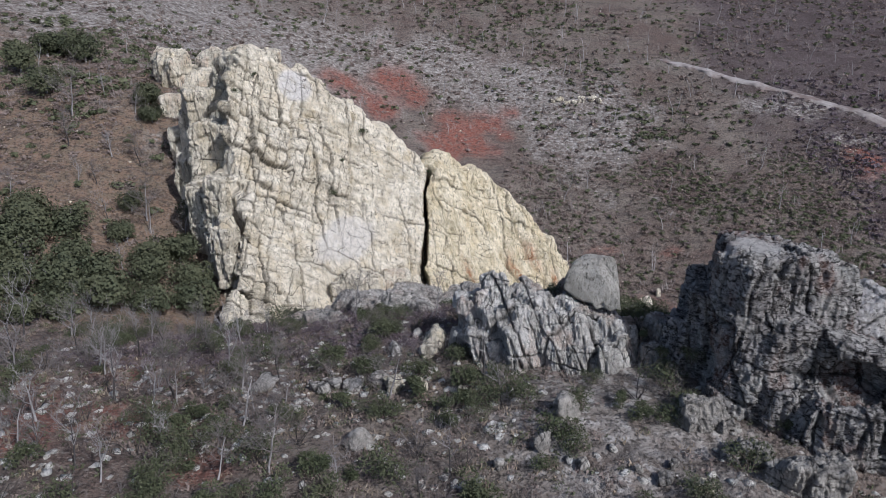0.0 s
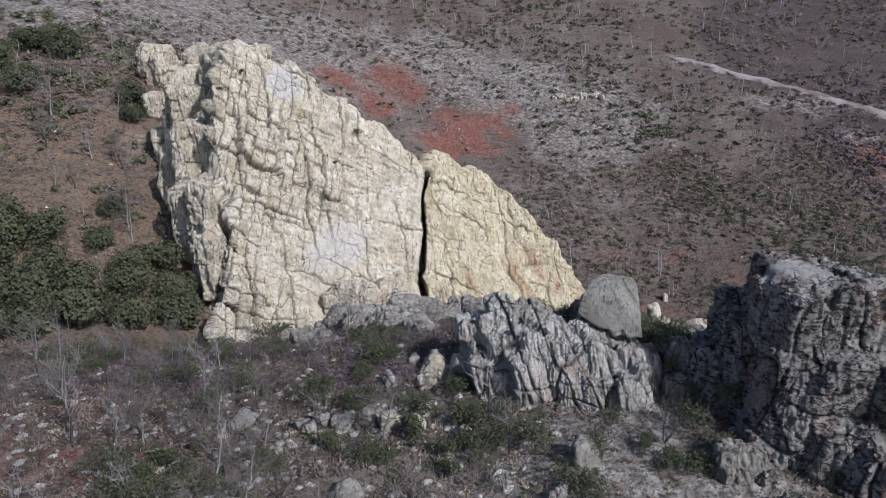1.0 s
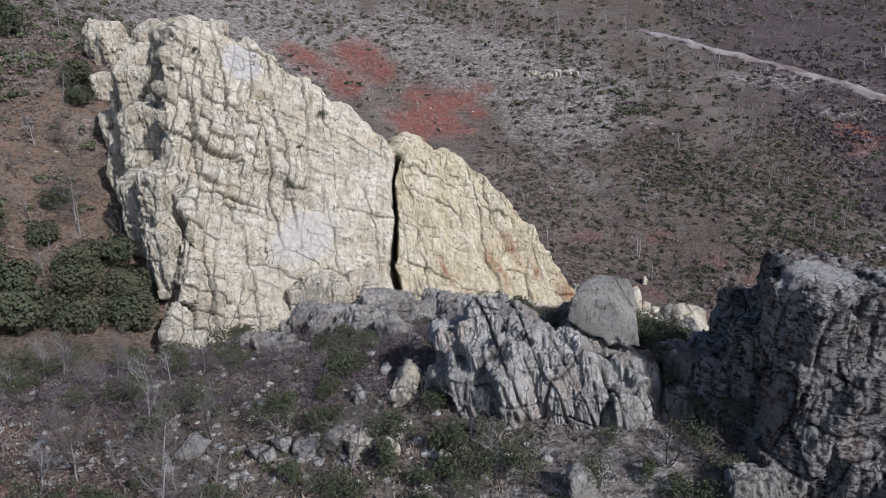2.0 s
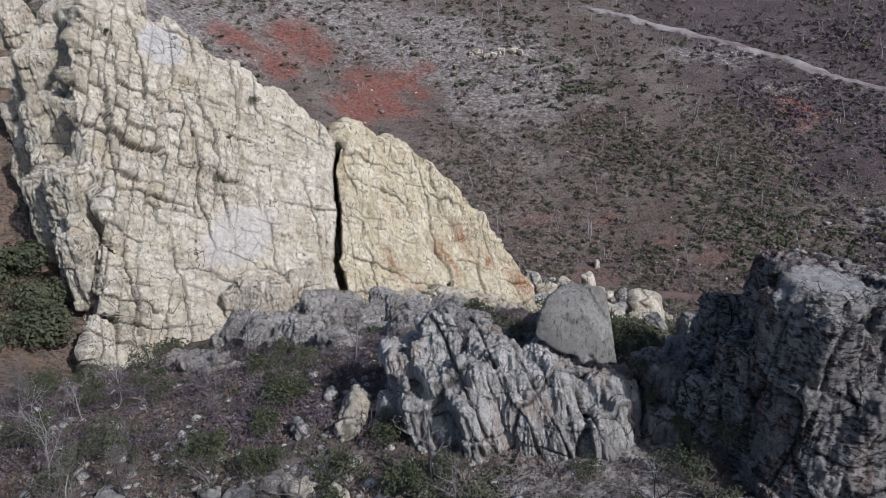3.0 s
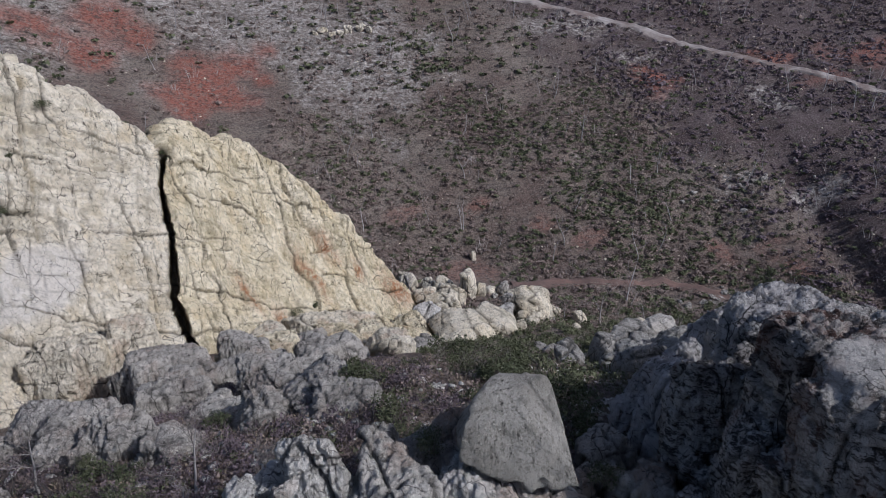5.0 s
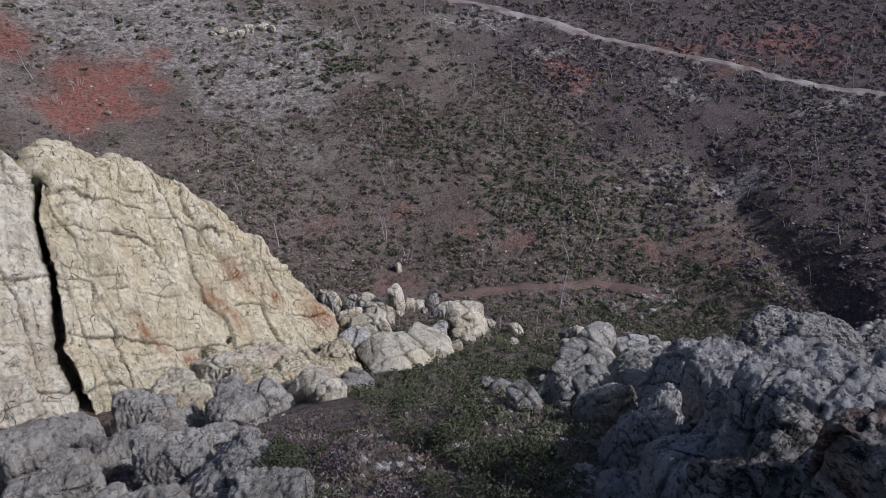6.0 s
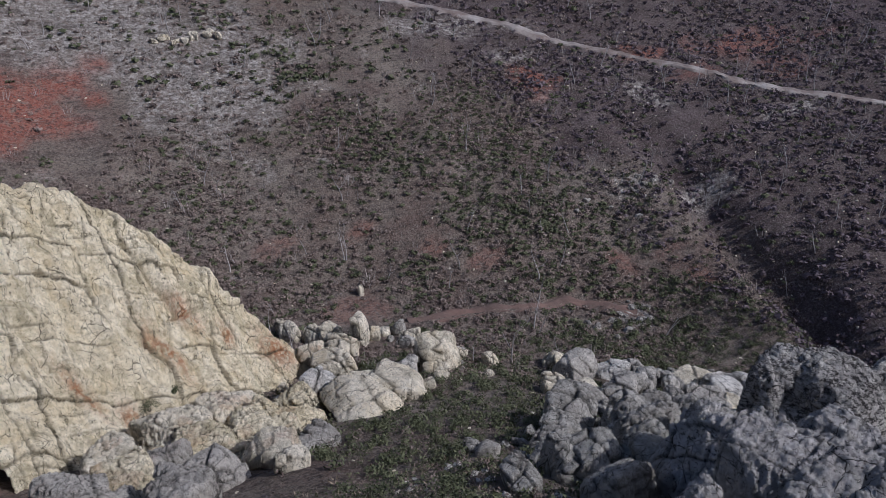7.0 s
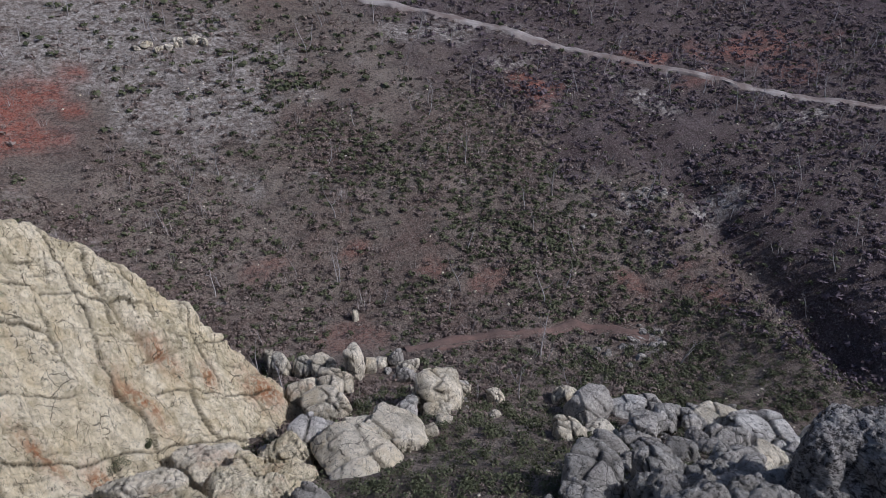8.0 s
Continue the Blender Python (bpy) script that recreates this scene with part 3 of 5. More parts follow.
def rock_verts(n, rx, ry, rz, seed, square=3.0, joint=0.8, amount=0.5, lean=(0, 0), turn=0.0, groove=1.0, cuts=13, taper=0.0):
    """A lump of rock round the origin: flat faces worn at the edges, blocks and joints on them."""
    d, f = BALLS[n]
    rnd = np.random.RandomState(seed)
    sharp = 5.0 * square
    nk = rnd.normal(size=(cuts, 3))
    nk /= np.linalg.norm(nk, axis=1, keepdims=True)
    nk = np.concatenate([nk, np.eye(3), -np.eye(3)])
    hk = np.concatenate([rnd.uniform(0.72, 1.0, cuts), np.full(6, 0.97)])
    w = np.maximum(d @ nk.T, 0) / hk
    rad = (w ** sharp).sum(1) ** (-1 / sharp)
    p = d * rad[:, None] * (rx, ry, rz)
    p[:, :2] *= (1 - taper * p[:, 2:] / rz)
    nrm = (w ** (sharp - 1)) @ (nk / hk[:, None]) / (rx, ry, rz)
    nrm /= np.linalg.norm(nrm, axis=1, keepdims=True)
    m = (rx * ry * rz) ** (1 / 3)
    c, s = math.cos(turn), math.sin(turn)
    R = np.array(((c, -s, 0), (s, c, 0), (0, 0, 1)))
    p[:, 0] += lean[0] * p[:, 2]
    p[:, 1] += lean[1] * p[:, 2]
    p, nrm = p @ R.T, nrm @ R.T
    q, k = p + np.array((seed * 13.7, seed * 7.1, seed * 3.3)), seed % 89
    off = 0.03 * m * fbm(q / (1.2 * m), 2, k)
    wide = max(0.04, 0.035 * m)
    q2 = q + np.stack([fbm(q / m, 1, k + 51), fbm(q / m, 1, k + 52), fbm(q / m, 1, k + 53)], 1) * 0.15 * m
    b1, t1, g1 = cracked(q2, (0.95 * joint * 1.2, 1.25 * joint * 1.2, 1.5 * joint * 1.2), k + 20, wide * 0.8)
    b2, t2, g2 = cracked(q2, (0.5 * joint, 0.62 * joint, 0.7 * joint), k + 40, wide * 0.6)
    off += amount * (0.8 * joint * b1 + t1 + 0.3 * joint * b2 + 0.8 * t2) - groove * joint * (0.22 * g1 + 0.05 * g2)
    off += 0.012 * joint * fbm(q / (0.25 * joint), 3, k + 3, 0.7)
    return p + nrm * off[:, None], f, np.clip(0.8 * g1 + 0.3 * g2, 0, 1)


def rock_mesh(name, material, n, *a, stain=0.0, **k):
    v, f, g = rock_verts(n, *a, **k)
    st = np.full(len(v), 0.0)
    if stain:
        st = stain * smoothstep(0.0, 0.5, fbm(v / 1.2, 3, 77))
    return mesh_of(name, v, f, material, False, attrs={"stain": st, "clean": np.zeros(len(v)), "joint": g})


def surface(blocks, h, k=0.07, floor=1.0, hollows=()):
    """The outer skin of a mass of cut blocks (centre, half-sizes, lean, turn, seed, cuts, sharp or worn), as welded quads of about h metres, down to a little under the ground."""
    def reach(r, lean):
        side = math.hypot(r[0], r[1]) if abs(r[0] - r[1]) > 0.4 * r[0] else 1.25 * max(r[0], r[1])
        return np.array((side + abs(lean[0]) * r[2], side + abs(lean[1]) * r[2], r[2])) + 0.3
    lo = np.min([c - reach(r, e) for c, r, e, *_ in blocks], 0)
    hi = np.max([c + reach(r, e) for c, r, e, *_ in blocks], 0)
    lo[2] = max(lo[2], min(float(land(c[0], c[1])) for c, *_ in blocks) - 1.5)
    num = np.ceil((hi - lo) / h).astype(int)
    acc = np.zeros(num, np.float32)
    axes = [(lo[i] + h * np.arange(num[i])).astype(np.float32) for i in range(3)]
    for c, r, lean, turn, seed, cuts, sharp in blocks:
        rnd = np.random.RandomState(seed)
        nk = rnd.normal(size=(cuts, 3))
        nk /= np.linalg.norm(nk, axis=1, keepdims=True)
        nk = np.concatenate([nk, np.eye(3), -np.eye(3)])
        hk = np.concatenate([rnd.uniform(0.74, 1.0, cuts), np.full(6, 0.97)])
        nk = (nk / hk[:, None]).astype(np.float32)
        a = np.maximum(0, ((c - reach(r, lean) - lo) / h).astype(int))
        b = np.minimum(num, ((c + reach(r, lean) - lo) / h).astype(int) + 2)
        if (b <= a).any():
            continue
        x, y, z = np.meshgrid(*[axes[i][a[i]:b[i]] - np.float32(c[i]) for i in range(3)], indexing="ij")
        shape = x.shape
        x, y = x - lean[0] * z, y - lean[1] * z
        cs, sn = math.cos(turn), math.sin(turn)
        p = np.stack([(cs * x + sn * y).ravel() / r[0], (cs * y - sn * x).ravel() / r[1], z.ravel() / r[2]]).astype(np.float32)
        w = np.zeros(p.shape[1], np.float32)
        for q in nk:
            e = np.maximum(q @ p, 0)
            for _ in range(4 if sharp else 3):
                e *= e
            w += e
        for _ in range(4 if sharp else 3):
            w = np.sqrt(w)
        d = (w - 1) * min(r)
        acc[a[0]:b[0], a[1]:b[1], a[2]:b[2]] += np.exp(-np.clip(d / k, -30, 30)).reshape(shape)
    f = -k * np.log(acc + 1e-9)
    for x, y, z, rx, ry, rz in hollows:
        gx, gy, gz = np.meshgrid((axes[0] - x) / rx, (axes[1] - y) / ry, (axes[2] - z) / rz, indexing="ij", sparse=True)
        f = np.maximum(f, (1 - np.sqrt(gx * gx + gy * gy + gz * gz)) * min(rx, ry, rz))
    inside = f < 0
    # one vertex in each cell that the skin passes, at the mean of its edge crossings
    many = np.zeros(num - 1, np.int8)
    for o in np.ndindex(2, 2, 2):
        many += inside[o[0]:num[0] - 1 + o[0], o[1]:num[1] - 1 + o[1], o[2]:num[2] - 1 + o[2]]
    cell = np.argwhere((many > 0) & (many < 8))
    tot, pos = np.zeros(len(cell)), np.zeros((len(cell), 3))
    val = {o: f[cell[:, 0] + o[0], cell[:, 1] + o[1], cell[:, 2] + o[2]] for o in np.ndindex(2, 2, 2)}
    for o in val:
        for ax in range(3):
            if o[ax]:
                continue
            e = tuple(1 if i == ax else o[i] for i in range(3))
            hit = (val[o] < 0) != (val[e] < 0)
            t = np.where(hit, val[o] / np.where(hit, val[o] - val[e], 1), 0)
            tot += hit
            for i in range(3):
                pos[:, i] += hit * (o[i] + (t if i == ax else 0))
    ids = np.full(num - 1, -1, np.int32)
    ids[cell[:, 0], cell[:, 1], cell[:, 2]] = np.arange(len(cell))
    verts = lo + h * (cell + pos / tot[:, None])
    faces = []
    for ax in range(3):
        p1, p2 = (ax + 1) % 3, (ax + 2) % 3
        s0, s1 = [slice(1, m - 1) for m in num], [slice(1, m - 1) for m in num]
        s0[ax], s1[ax] = slice(0, num[ax] - 1), slice(1, num[ax])
        a = inside[tuple(s0)]
        differ = a != inside[tuple(s1)]
        where, flip = np.argwhere(differ), a[differ]
        where[:, p1] += 1
        where[:, p2] += 1
        quad = []
        for du, dv in ((-1, -1), (0, -1), (0, 0), (-1, 0)):
            q = where.copy()
            q[:, p1] += du
            q[:, p2] += dv
            quad.append(ids[q[:, 0], q[:, 1], q[:, 2]])
        quad = np.stack(quad, 1)
        quad[~flip] = quad[~flip][:, ::-1]
        faces.append(quad)
    faces = np.concatenate(faces)
    faces = faces[(faces >= 0).all(1)]
    high = verts[:, 2] > land(verts[:, 0], verts[:, 1]) - floor
    faces = faces[high[faces].all(1)]
    used = np.unique(faces)
    back = np.full(len(verts), -1)
    back[used] = np.arange(len(used))
    return verts[used], back[faces]


def normals_of(v, f):
    fn = np.cross(v[f[:, 2]] - v[f[:, 0]], v[f[:, 3]] - v[f[:, 1]])
    out = np.zeros_like(v)
    for i in range(4):
        np.add.at(out, f[:, i], fn)
    return out / (np.linalg.norm(out, axis=1, keepdims=True) + 1e-9)


def weathered(v, nrm, joint, amount, dip, stretch, grain, k, wide=0.035):
    """Blocks, open joints and a grain along the dip on a rock skin: how far each point moves out, and the joints."""
    q = v - np.outer(v[:, 2], (*dip, 0))
    q = q + 0.10 * joint * np.stack([fbm(q / (1.5 * joint), 3, k + i) for i in (51, 52, 53)], 1)
    ax, ay, az = [s * joint for s in stretch]
    b1, t1, g1 = jointed(q, [(1, 0.2, 0.12, 1.2 * ax), (-0.25, 1, 0.1, 1.3 * ay), (0.1, -0.15, 1, 1.1 * az)], k + 20, 0.7, wide, 0.12, 0.1)
    b2, t2, g2 = jointed(q, [(1, -0.3, 0.1, 0.45 * ax), (0.2, 1, -0.15, 0.48 * ay), (-0.12, 0.1, 1, 0.42 * az)], k + 40, 0.7, 0.7 * wide, 0.14, -0.05)
    b3, t3, g3 = cracked(q, (0.34 * ax, 0.34 * ay, 0.34 * az), k + 61, 0.03, -0.1)
    ridge = 1 - 2.2 * np.abs(fbm(q / (0.30, 0.30, 1.7), 3, k + 71, 0.55))
    line = 1 - 2.2 * np.abs(fbm(q / (0.11, 0.11, 0.8), 2, k + 81, 0.5))
    off = amount * joint * (0.55 * b1 + 0.34 * b2 + 0.14 * b3) + amount * (0.9 * t1 + 0.9 * t2 + 0.6 * t3)
    off += grain * (0.08 * ridge + 0.03 * line) - joint * (0.10 * g1 + 0.05 * g2) - 0.03 * g3
    return off, np.clip(0.8 * g1 + 0.4 * g2 + 0.1 * g3, 0, 1)


def pieces(f, kind):
    """A number for each connected piece of faces of one kind."""
    lab = np.arange(len(f))
    key = kind[:, None].astype(np.int64) * (int(f.max()) + 1) + f
    _, slot = np.unique(key, return_inverse=True)
    slot = slot.reshape(f.shape)
    while True:
        low = np.full(slot.max() + 1, len(f))
        for i in range(4):
            np.minimum.at(low, slot[:, i], lab)
        nxt = low[slot].min(1)
        nxt = nxt[nxt]
        if (nxt == lab).all():
            return lab
        lab = nxt


def massif(name, label, material, blocks, h=0.08, joint=1.2, amount=0.3, lean=(0, 0), seed=1, stain=0.0, stretch=(1, 1, 1.4), grain=1.0, sharp=True, cuts=7, fill=2, clean=(), hollows=(), category="rock outcrop", k=0.07, wide=0.035):
    """Bedrock as one skin over several cut blocks (x, y, top, half-widths, half-height), with lesser blocks stepping down round them."""
    rnd = random.Random(seed)
    todo = []
    for i, (x, y, top, rx, ry, rz) in enumerate(blocks):
        todo.append((np.array((x, y, top - rz)), (rx, ry, rz), (lean[0] + rnd.uniform(-0.06, 0.06), lean[1] + rnd.uniform(-0.06, 0.06)), rnd.uniform(-0.4, 0.4), seed * 31 + i, cuts, sharp))
        for j in range(fill):
            a, s = rnd.uniform(0, 6.283), rnd.uniform(0.4, 0.65)
            c = np.array((x + math.cos(a) * rx * 0.9, y + math.sin(a) * ry * 0.9, top - rz * rnd.uniform(0.75, 1.5)))
            todo.append((c, (rx * s, ry * s, rz * 0.7), (lean[0] + rnd.uniform(-0.1, 0.1), lean[1] + rnd.uniform(-0.1, 0.1)), rnd.uniform(-0.6, 0.6), seed * 57 + 9 * i + j, cuts, sharp))
        ROCKS.append((x, y, max(rx, ry)))
    v, f = surface(todo, h, k, hollows=hollows)
    nrm = normals_of(v, f)
    off, g = weathered(v, nrm, joint, amount, lean, stretch, grain, seed * 3 % 40, wide)
    cl = np.zeros(len(v))
    for cx, cy, cz, cr in clean:
        d = np.sqrt(((v - (cx, cy, cz)) ** 2).sum(1)) / cr + 0.25 * fbm(v / 0.5, 2, 5)
        cl = np.maximum(cl, smoothstep(1.1, 0.8, d))
    off, g = off * (1 - 0.8 * cl), g * (1 - cl)
    st = stain * smoothstep(0.05, 0.5, fbm(v / (1.1, 1.1, 1.8), 3, 77 + seed))
    base = np.array((blocks[0][0], blocks[0][1], float(land(blocks[0][0], blocks[0][1]))))
    ob = tagged(new(name), label, category)
    ob.location = base
    # each main block of the mass is a part, from joint to joint
    mid = v[f].mean(1)
    near = np.stack([np.sqrt((((mid - (x, y, top - rz)) / (rx, ry, rz)) ** 2).sum(1)) for x, y, top, rx, ry, rz in blocks], 1).argmin(1)
    at = {"stain": st, "clean": 0.6 * cl, "joint": g}
    lab = pieces(f, near)
    name_of, size = np.unique(lab, return_inverse=True)[1], np.bincount(np.unique(lab, return_inverse=True)[1])
    small = (size < 80)[name_of]
    owner = np.full(len(v), -1)
    for i in range(4):
        owner[f[~small, i]] = near[~small]
    join = owner[f].max(1)
    near = np.where(small & (join >= 0), join, near)
    lab = np.unique(pieces(f, near), return_inverse=True)[1]
    for i, many in enumerate(np.bincount(lab)):
        if many > 40:
            part("block", submesh("block", v + nrm * off[:, None] - base, f[lab == i], material, at), ob)
    return ob


def boulder(x, y, width, height, material, seed, label, sunk=0.3, square=2.4, group="", z=None, stain=0.0, amount=0.13):
    """A loose boulder resting in the soil."""
    rz = height * (0.5 + sunk / 2)
    n = 8 if width < 0.9 else 11 if width < 1.7 else 18 if width < 3.4 else 26
    me = rock_mesh("boulder", material, n, width / 2, width * 0.4, rz, seed, square=square, joint=max(0.35, width * 0.36), amount=amount, turn=(seed * 2.399) % 3.14, groove=0.8, stain=stain)
    ob = tagged(new("boulder", me), label, "boulder", group)
    ob.location = (x, y, (float(ground_at(x, y)[0]) if z is None else z) + height - rz)
    ROCKS.append((x, y, width / 2))
    return ob


# the dark crag beside the flight path and its tail down the slope
massif("dark_crag", "tall dark grey crag with black lichen and pale scars", DARK_ROCK,
        [(16.6, 31.8, 18.9, 2.9, 2.4, 5.0), (13.6, 33.0, 16.2, 1.3, 1.4, 3.5), (15.0, 29.9, 16.2, 2.0, 1.8, 4.0), (18.8, 28.8, 15.8, 2.2, 2.2, 4.0), (21.6, 30.0, 15.2, 2.6, 2.6, 5.0),
         (17.3, 27.0, 13.4, 1.8, 1.3, 2.5), (20.8, 26.2, 13.0, 2.2, 1.8, 3.0), (15.2, 35.2, 16.6, 1.6, 1.8, 5.0)], h=0.08, joint=1.5, amount=0.30, seed=3, stain=0.4, stretch=(0.9, 0.9, 1.3), grain=0.8, clean=[(14.8, 31.3, 18.0, 1.35)], hollows=[(18.0, 27.2, 13.9, 1.5, 1.3, 1.25)], wide=0.045)
massif("dark_crag", "grey blocky crag falling away in steps", CRAG_ROCK,
        [(18.2, 36.0, 16.6, 2.4, 2.2, 5.0), (19.3, 39.2, 13.9, 1.8, 1.8, 4.5), (21.0, 37.6, 12.6, 1.8, 1.6, 4.0), (15.6, 38.6, 13.6, 1.5, 1.7, 3.0), (22.8, 42.5, 11.2, 2.2, 2.2, 4.5), (22.5, 35.5, 14.0, 2.6, 2.6, 5.0),
         (24.6, 46.2, 9.2, 2.0, 2.0, 4.0), (18.5, 43.0, 10.6, 1.6, 1.6, 2.5), (27.6, 43.0, 8.5, 2.5, 2.5, 5.0)], h=0.095, joint=1.3, amount=0.24, seed=5, lean=(0.22, 0.15), stretch=(0.8, 0.8, 1.8), grain=1.0)
massif("grey_crag", "broad dark grey crag with a lit rounded top", DARK_ROCK,
        [(38.3, 49.4, 5.6, 3.4, 3.0, 6.0), (42.0, 47.0, 4.4, 3.5, 3.0, 6.0), (35.6, 50.6, 5.0, 2.6, 2.2, 6.0), (40.5, 52.5, 1.5, 2.6, 2.2, 4.0), (34.0, 47.8, 3.4, 2.0, 2.0, 4.0)], h=0.13, joint=1.8, amount=0.18, seed=7, lean=(0.2, 0.1), grain=1.2, sharp=False)
massif("low_outcrop", "low stony outcrop of rough grey rock in the soil", GREY_ROCK, [(12.4, 28.7, 12.3, 1.2, 1.1, 1.5), (13.6, 26.3, 11.6, 0.9, 0.8, 1.0), (15.4, 24.6, 12.0, 1.4, 1.1, 1.6)], h=0.06, joint=0.6, amount=0.35, seed=9, grain=0.8)
# the pale grey outcrop on the near ridge: upright leaning ribs
massif("ribbed_outcrop", "pale grey outcrop of upright leaning ribs with dark joints", RIB_ROCK,
        [(4.4, 37.2, 13.2, 2.0, 1.4, 2.8), (6.5, 36.3, 13.6, 2.0, 1.6, 2.9), (8.5, 35.0, 13.1, 1.8, 1.5, 2.7), (3.4, 37.8, 14.8, 0.8, 0.9, 2.4), (2.3, 38.0, 13.2, 1.4, 1.2, 2.6), (4.3, 36.8, 13.6, 1.2, 1.4, 2.6), (5.7, 36.9, 14.2, 1.1, 1.5, 2.9), (7.1, 36.2, 14.1, 1.1, 1.6, 2.9), (8.5, 35.4, 13.9, 1.1, 1.6, 2.9),
         (4.7, 35.2, 12.8, 1.3, 1.2, 2.2), (6.2, 34.8, 12.9, 1.0, 1.3, 2.4), (7.6, 34.0, 12.3, 1.0, 1.2, 2.2), (9.2, 33.5, 12.4, 1.1, 1.2, 2.3), (3.2, 36.0, 12.1, 1.3, 1.1, 1.8), (9.9, 34.9, 13.4, 1.1, 1.3, 2.6)], h=0.06, joint=1.5, amount=0.20, lean=(-0.22, 0.10), seed=11, stain=0.35, stretch=(0.8, 0.8, 2.2), grain=1.0, wide=0.05, fill=1)
massif("ribbed_outcrop", "darker grey broken rock in the saddle between crags", GREY_ROCK,
        [(11.0, 36.4, 12.6, 0.9, 0.9, 1.6), (12.0, 35.0, 13.4, 0.8, 0.9, 1.8), (11.2, 33.6, 12.6, 0.7, 0.7, 1.5), (12.6, 38.0, 11.8, 1.0, 0.9, 1.5), (10.5, 38.2, 11.6, 0.8, 0.8, 1.2), (8.2, 37.6, 14.3, 1.7, 1.3, 2.2), (6.3, 38.6, 13.4, 1.4, 1.1, 2.0)], h=0.07, joint=0.8, amount=0.3, seed=12, stain=0.3)
slab = tagged(new("boulder", rock_mesh("boulder", SLAB_ROCK, 26, 1.45, 0.80, 1.25, 21, square=7.0, joint=1.0, amount=0.12, lean=(-0.10, 0.15), turn=-0.35, groove=0.10, cuts=11, taper=0.24)),
              "large angular grey slab boulder standing on the ridge", "boulder")
slab.location = (8.35, 36.5, 14.95)
ROCKS.append((8.5, 36.2, 1.4))
BLOCKS = "pale grey angular boulder on the near ridge"
for _i, (_x, _y, _w, _h) in enumerate([(-0.45, 38.1, 1.9, 1.05), (-0.75, 36.9, 1.3, 0.75), (0.9, 37.4, 1.2, 1.2), (-2.8, 37.2, 0.9, 0.8), (-1.6, 40.1, 0.8, 0.5)]):
    boulder(_x, _y, _w, _h, PALE_ROCK if _i < 2 else RIB_ROCK, 100 + _i, BLOCKS, group="ridge boulders", square=5.0)

# smooth rocks along the foot of the fin
massif("foot_rocks", "smooth pale grey ledges below the fin", GREY_ROCK,
        [(-5.2, 52.6, 6.9, 1.9, 1.4, 1.7), (-8.0, 55.0, 6.0, 1.6, 1.2, 1.6), (-1.5, 55.5, 6.2, 2.0, 1.5, 1.8), (1.6, 58.6, 4.9, 2.2, 1.5, 2.0), (4.5, 56.5, 4.6, 2.0, 1.4, 1.6), (0.8, 51.2, 6.8, 2.0, 1.4, 1.4),
         (-2.5, 62.0, 4.0, 2.4, 1.6, 2.4), (2.5, 64.0, 2.4, 2.2, 1.6, 2.2), (7.0, 61.5, 2.6, 1.8, 1.4, 1.6), (6.0, 68.0, -0.4, 2.2, 1.5, 2.0)], h=0.125, joint=1.5, amount=0.14, seed=21, stain=0.15, grain=0.9, sharp=False, k=0.12)
massif("foot_rocks", "rounded cream rock rising from the foot of the fin", PALE_ROCK,
        [(-8.5, 66.0, 3.6, 2.2, 1.6, 3.0), (-5.0, 68.5, 2.6, 1.8, 1.5, 2.8), (8.0, 74.0, -2.5, 2.6, 1.5, 2.5), (12.5, 77.5, -5.0, 2.4, 1.5, 2.4), (4.2, 71.5, -1.5, 1.8, 1.4, 2.2)], h=0.13, joint=1.6, amount=0.14, seed=23, stain=0.3, sharp=False, k=0.12)
for _i, (_x, _y, _w, _h, _m) in enumerate([(12.3, 66.6, 4.4, 2.6, PALE_ROCK), (8.6, 64.5, 3.8, 2.2, GREY_ROCK), (12.6, 62.6, 2.0, 1.5, PALE_ROCK), (15.8, 68.6, 3.8, 0.9, GREY_ROCK), (6.2, 54.5, 1.4, 0.8, GREY_ROCK)]):
    boulder(_x, _y, _w, _h, _m, 130 + _i, "weathered boulder lying at the foot of the fin", group="foot boulders", stain=0.35 * (_i == 0))

# boulders off the end of the fin and down the slope
END = [(23.0, 96.5, 2.8, 2.8), (25.0, 95.0, 3.0, 2.0), (26.5, 93.2, 2.7, 2.0), (22.2, 87.2, 2.6, 3.2), (25.2, 88.5, 3.8, 3.0), (23.2, 84.3, 5.6, 2.8), (28.6, 90.6, 2.3, 3.4), (30.6, 91.3, 1.5, 2.0), (33.9, 90.0, 2.2, 1.5), (22.8, 98.9, 1.4, 1.9), (34.0, 102.4, 1.2, 1.3)]
for _i, (_x, _y, _w, _h) in enumerate(END):
    boulder(_x, _y, _w, _h, PALE_ROCK, 150 + _i, "pale cream boulder beyond the end of the fin", group="end boulders", stain=0.5 * (_i == 3))
WHALE = [(31.2, 80.0, 4.2, 4.0), (33.2, 81.6, 3.8, 2.8), (25.2, 75.8, 6.0, 2.6), (19.6, 78.4, 4.6, 3.4), (27.6, 74.4, 1.3, 0.9), (29.4, 75.6, 1.3, 0.7), (21.4, 73.0, 7.5, 1.6), (36.4, 84.1, 1.8, 0.9), (34.6, 76.2, 1.2, 0.5), (30.2, 78.0, 2.4, 1.2), (37.2, 79.6, 1.9, 1.6), (27.6, 78.6, 2.6, 1.6), (23.0, 77.4, 3.0, 2.2), (35.4, 82.6, 2.0, 1.4)]
for _i, (_x, _y, _w, _h) in enumerate(WHALE):
    boulder(_x, _y, _w, _h, PALE_ROCK if _i % 4 < 3 else RIB_ROCK, 170 + _i, "long rounded pale boulder beside the green hollow", group="hollow boulders")
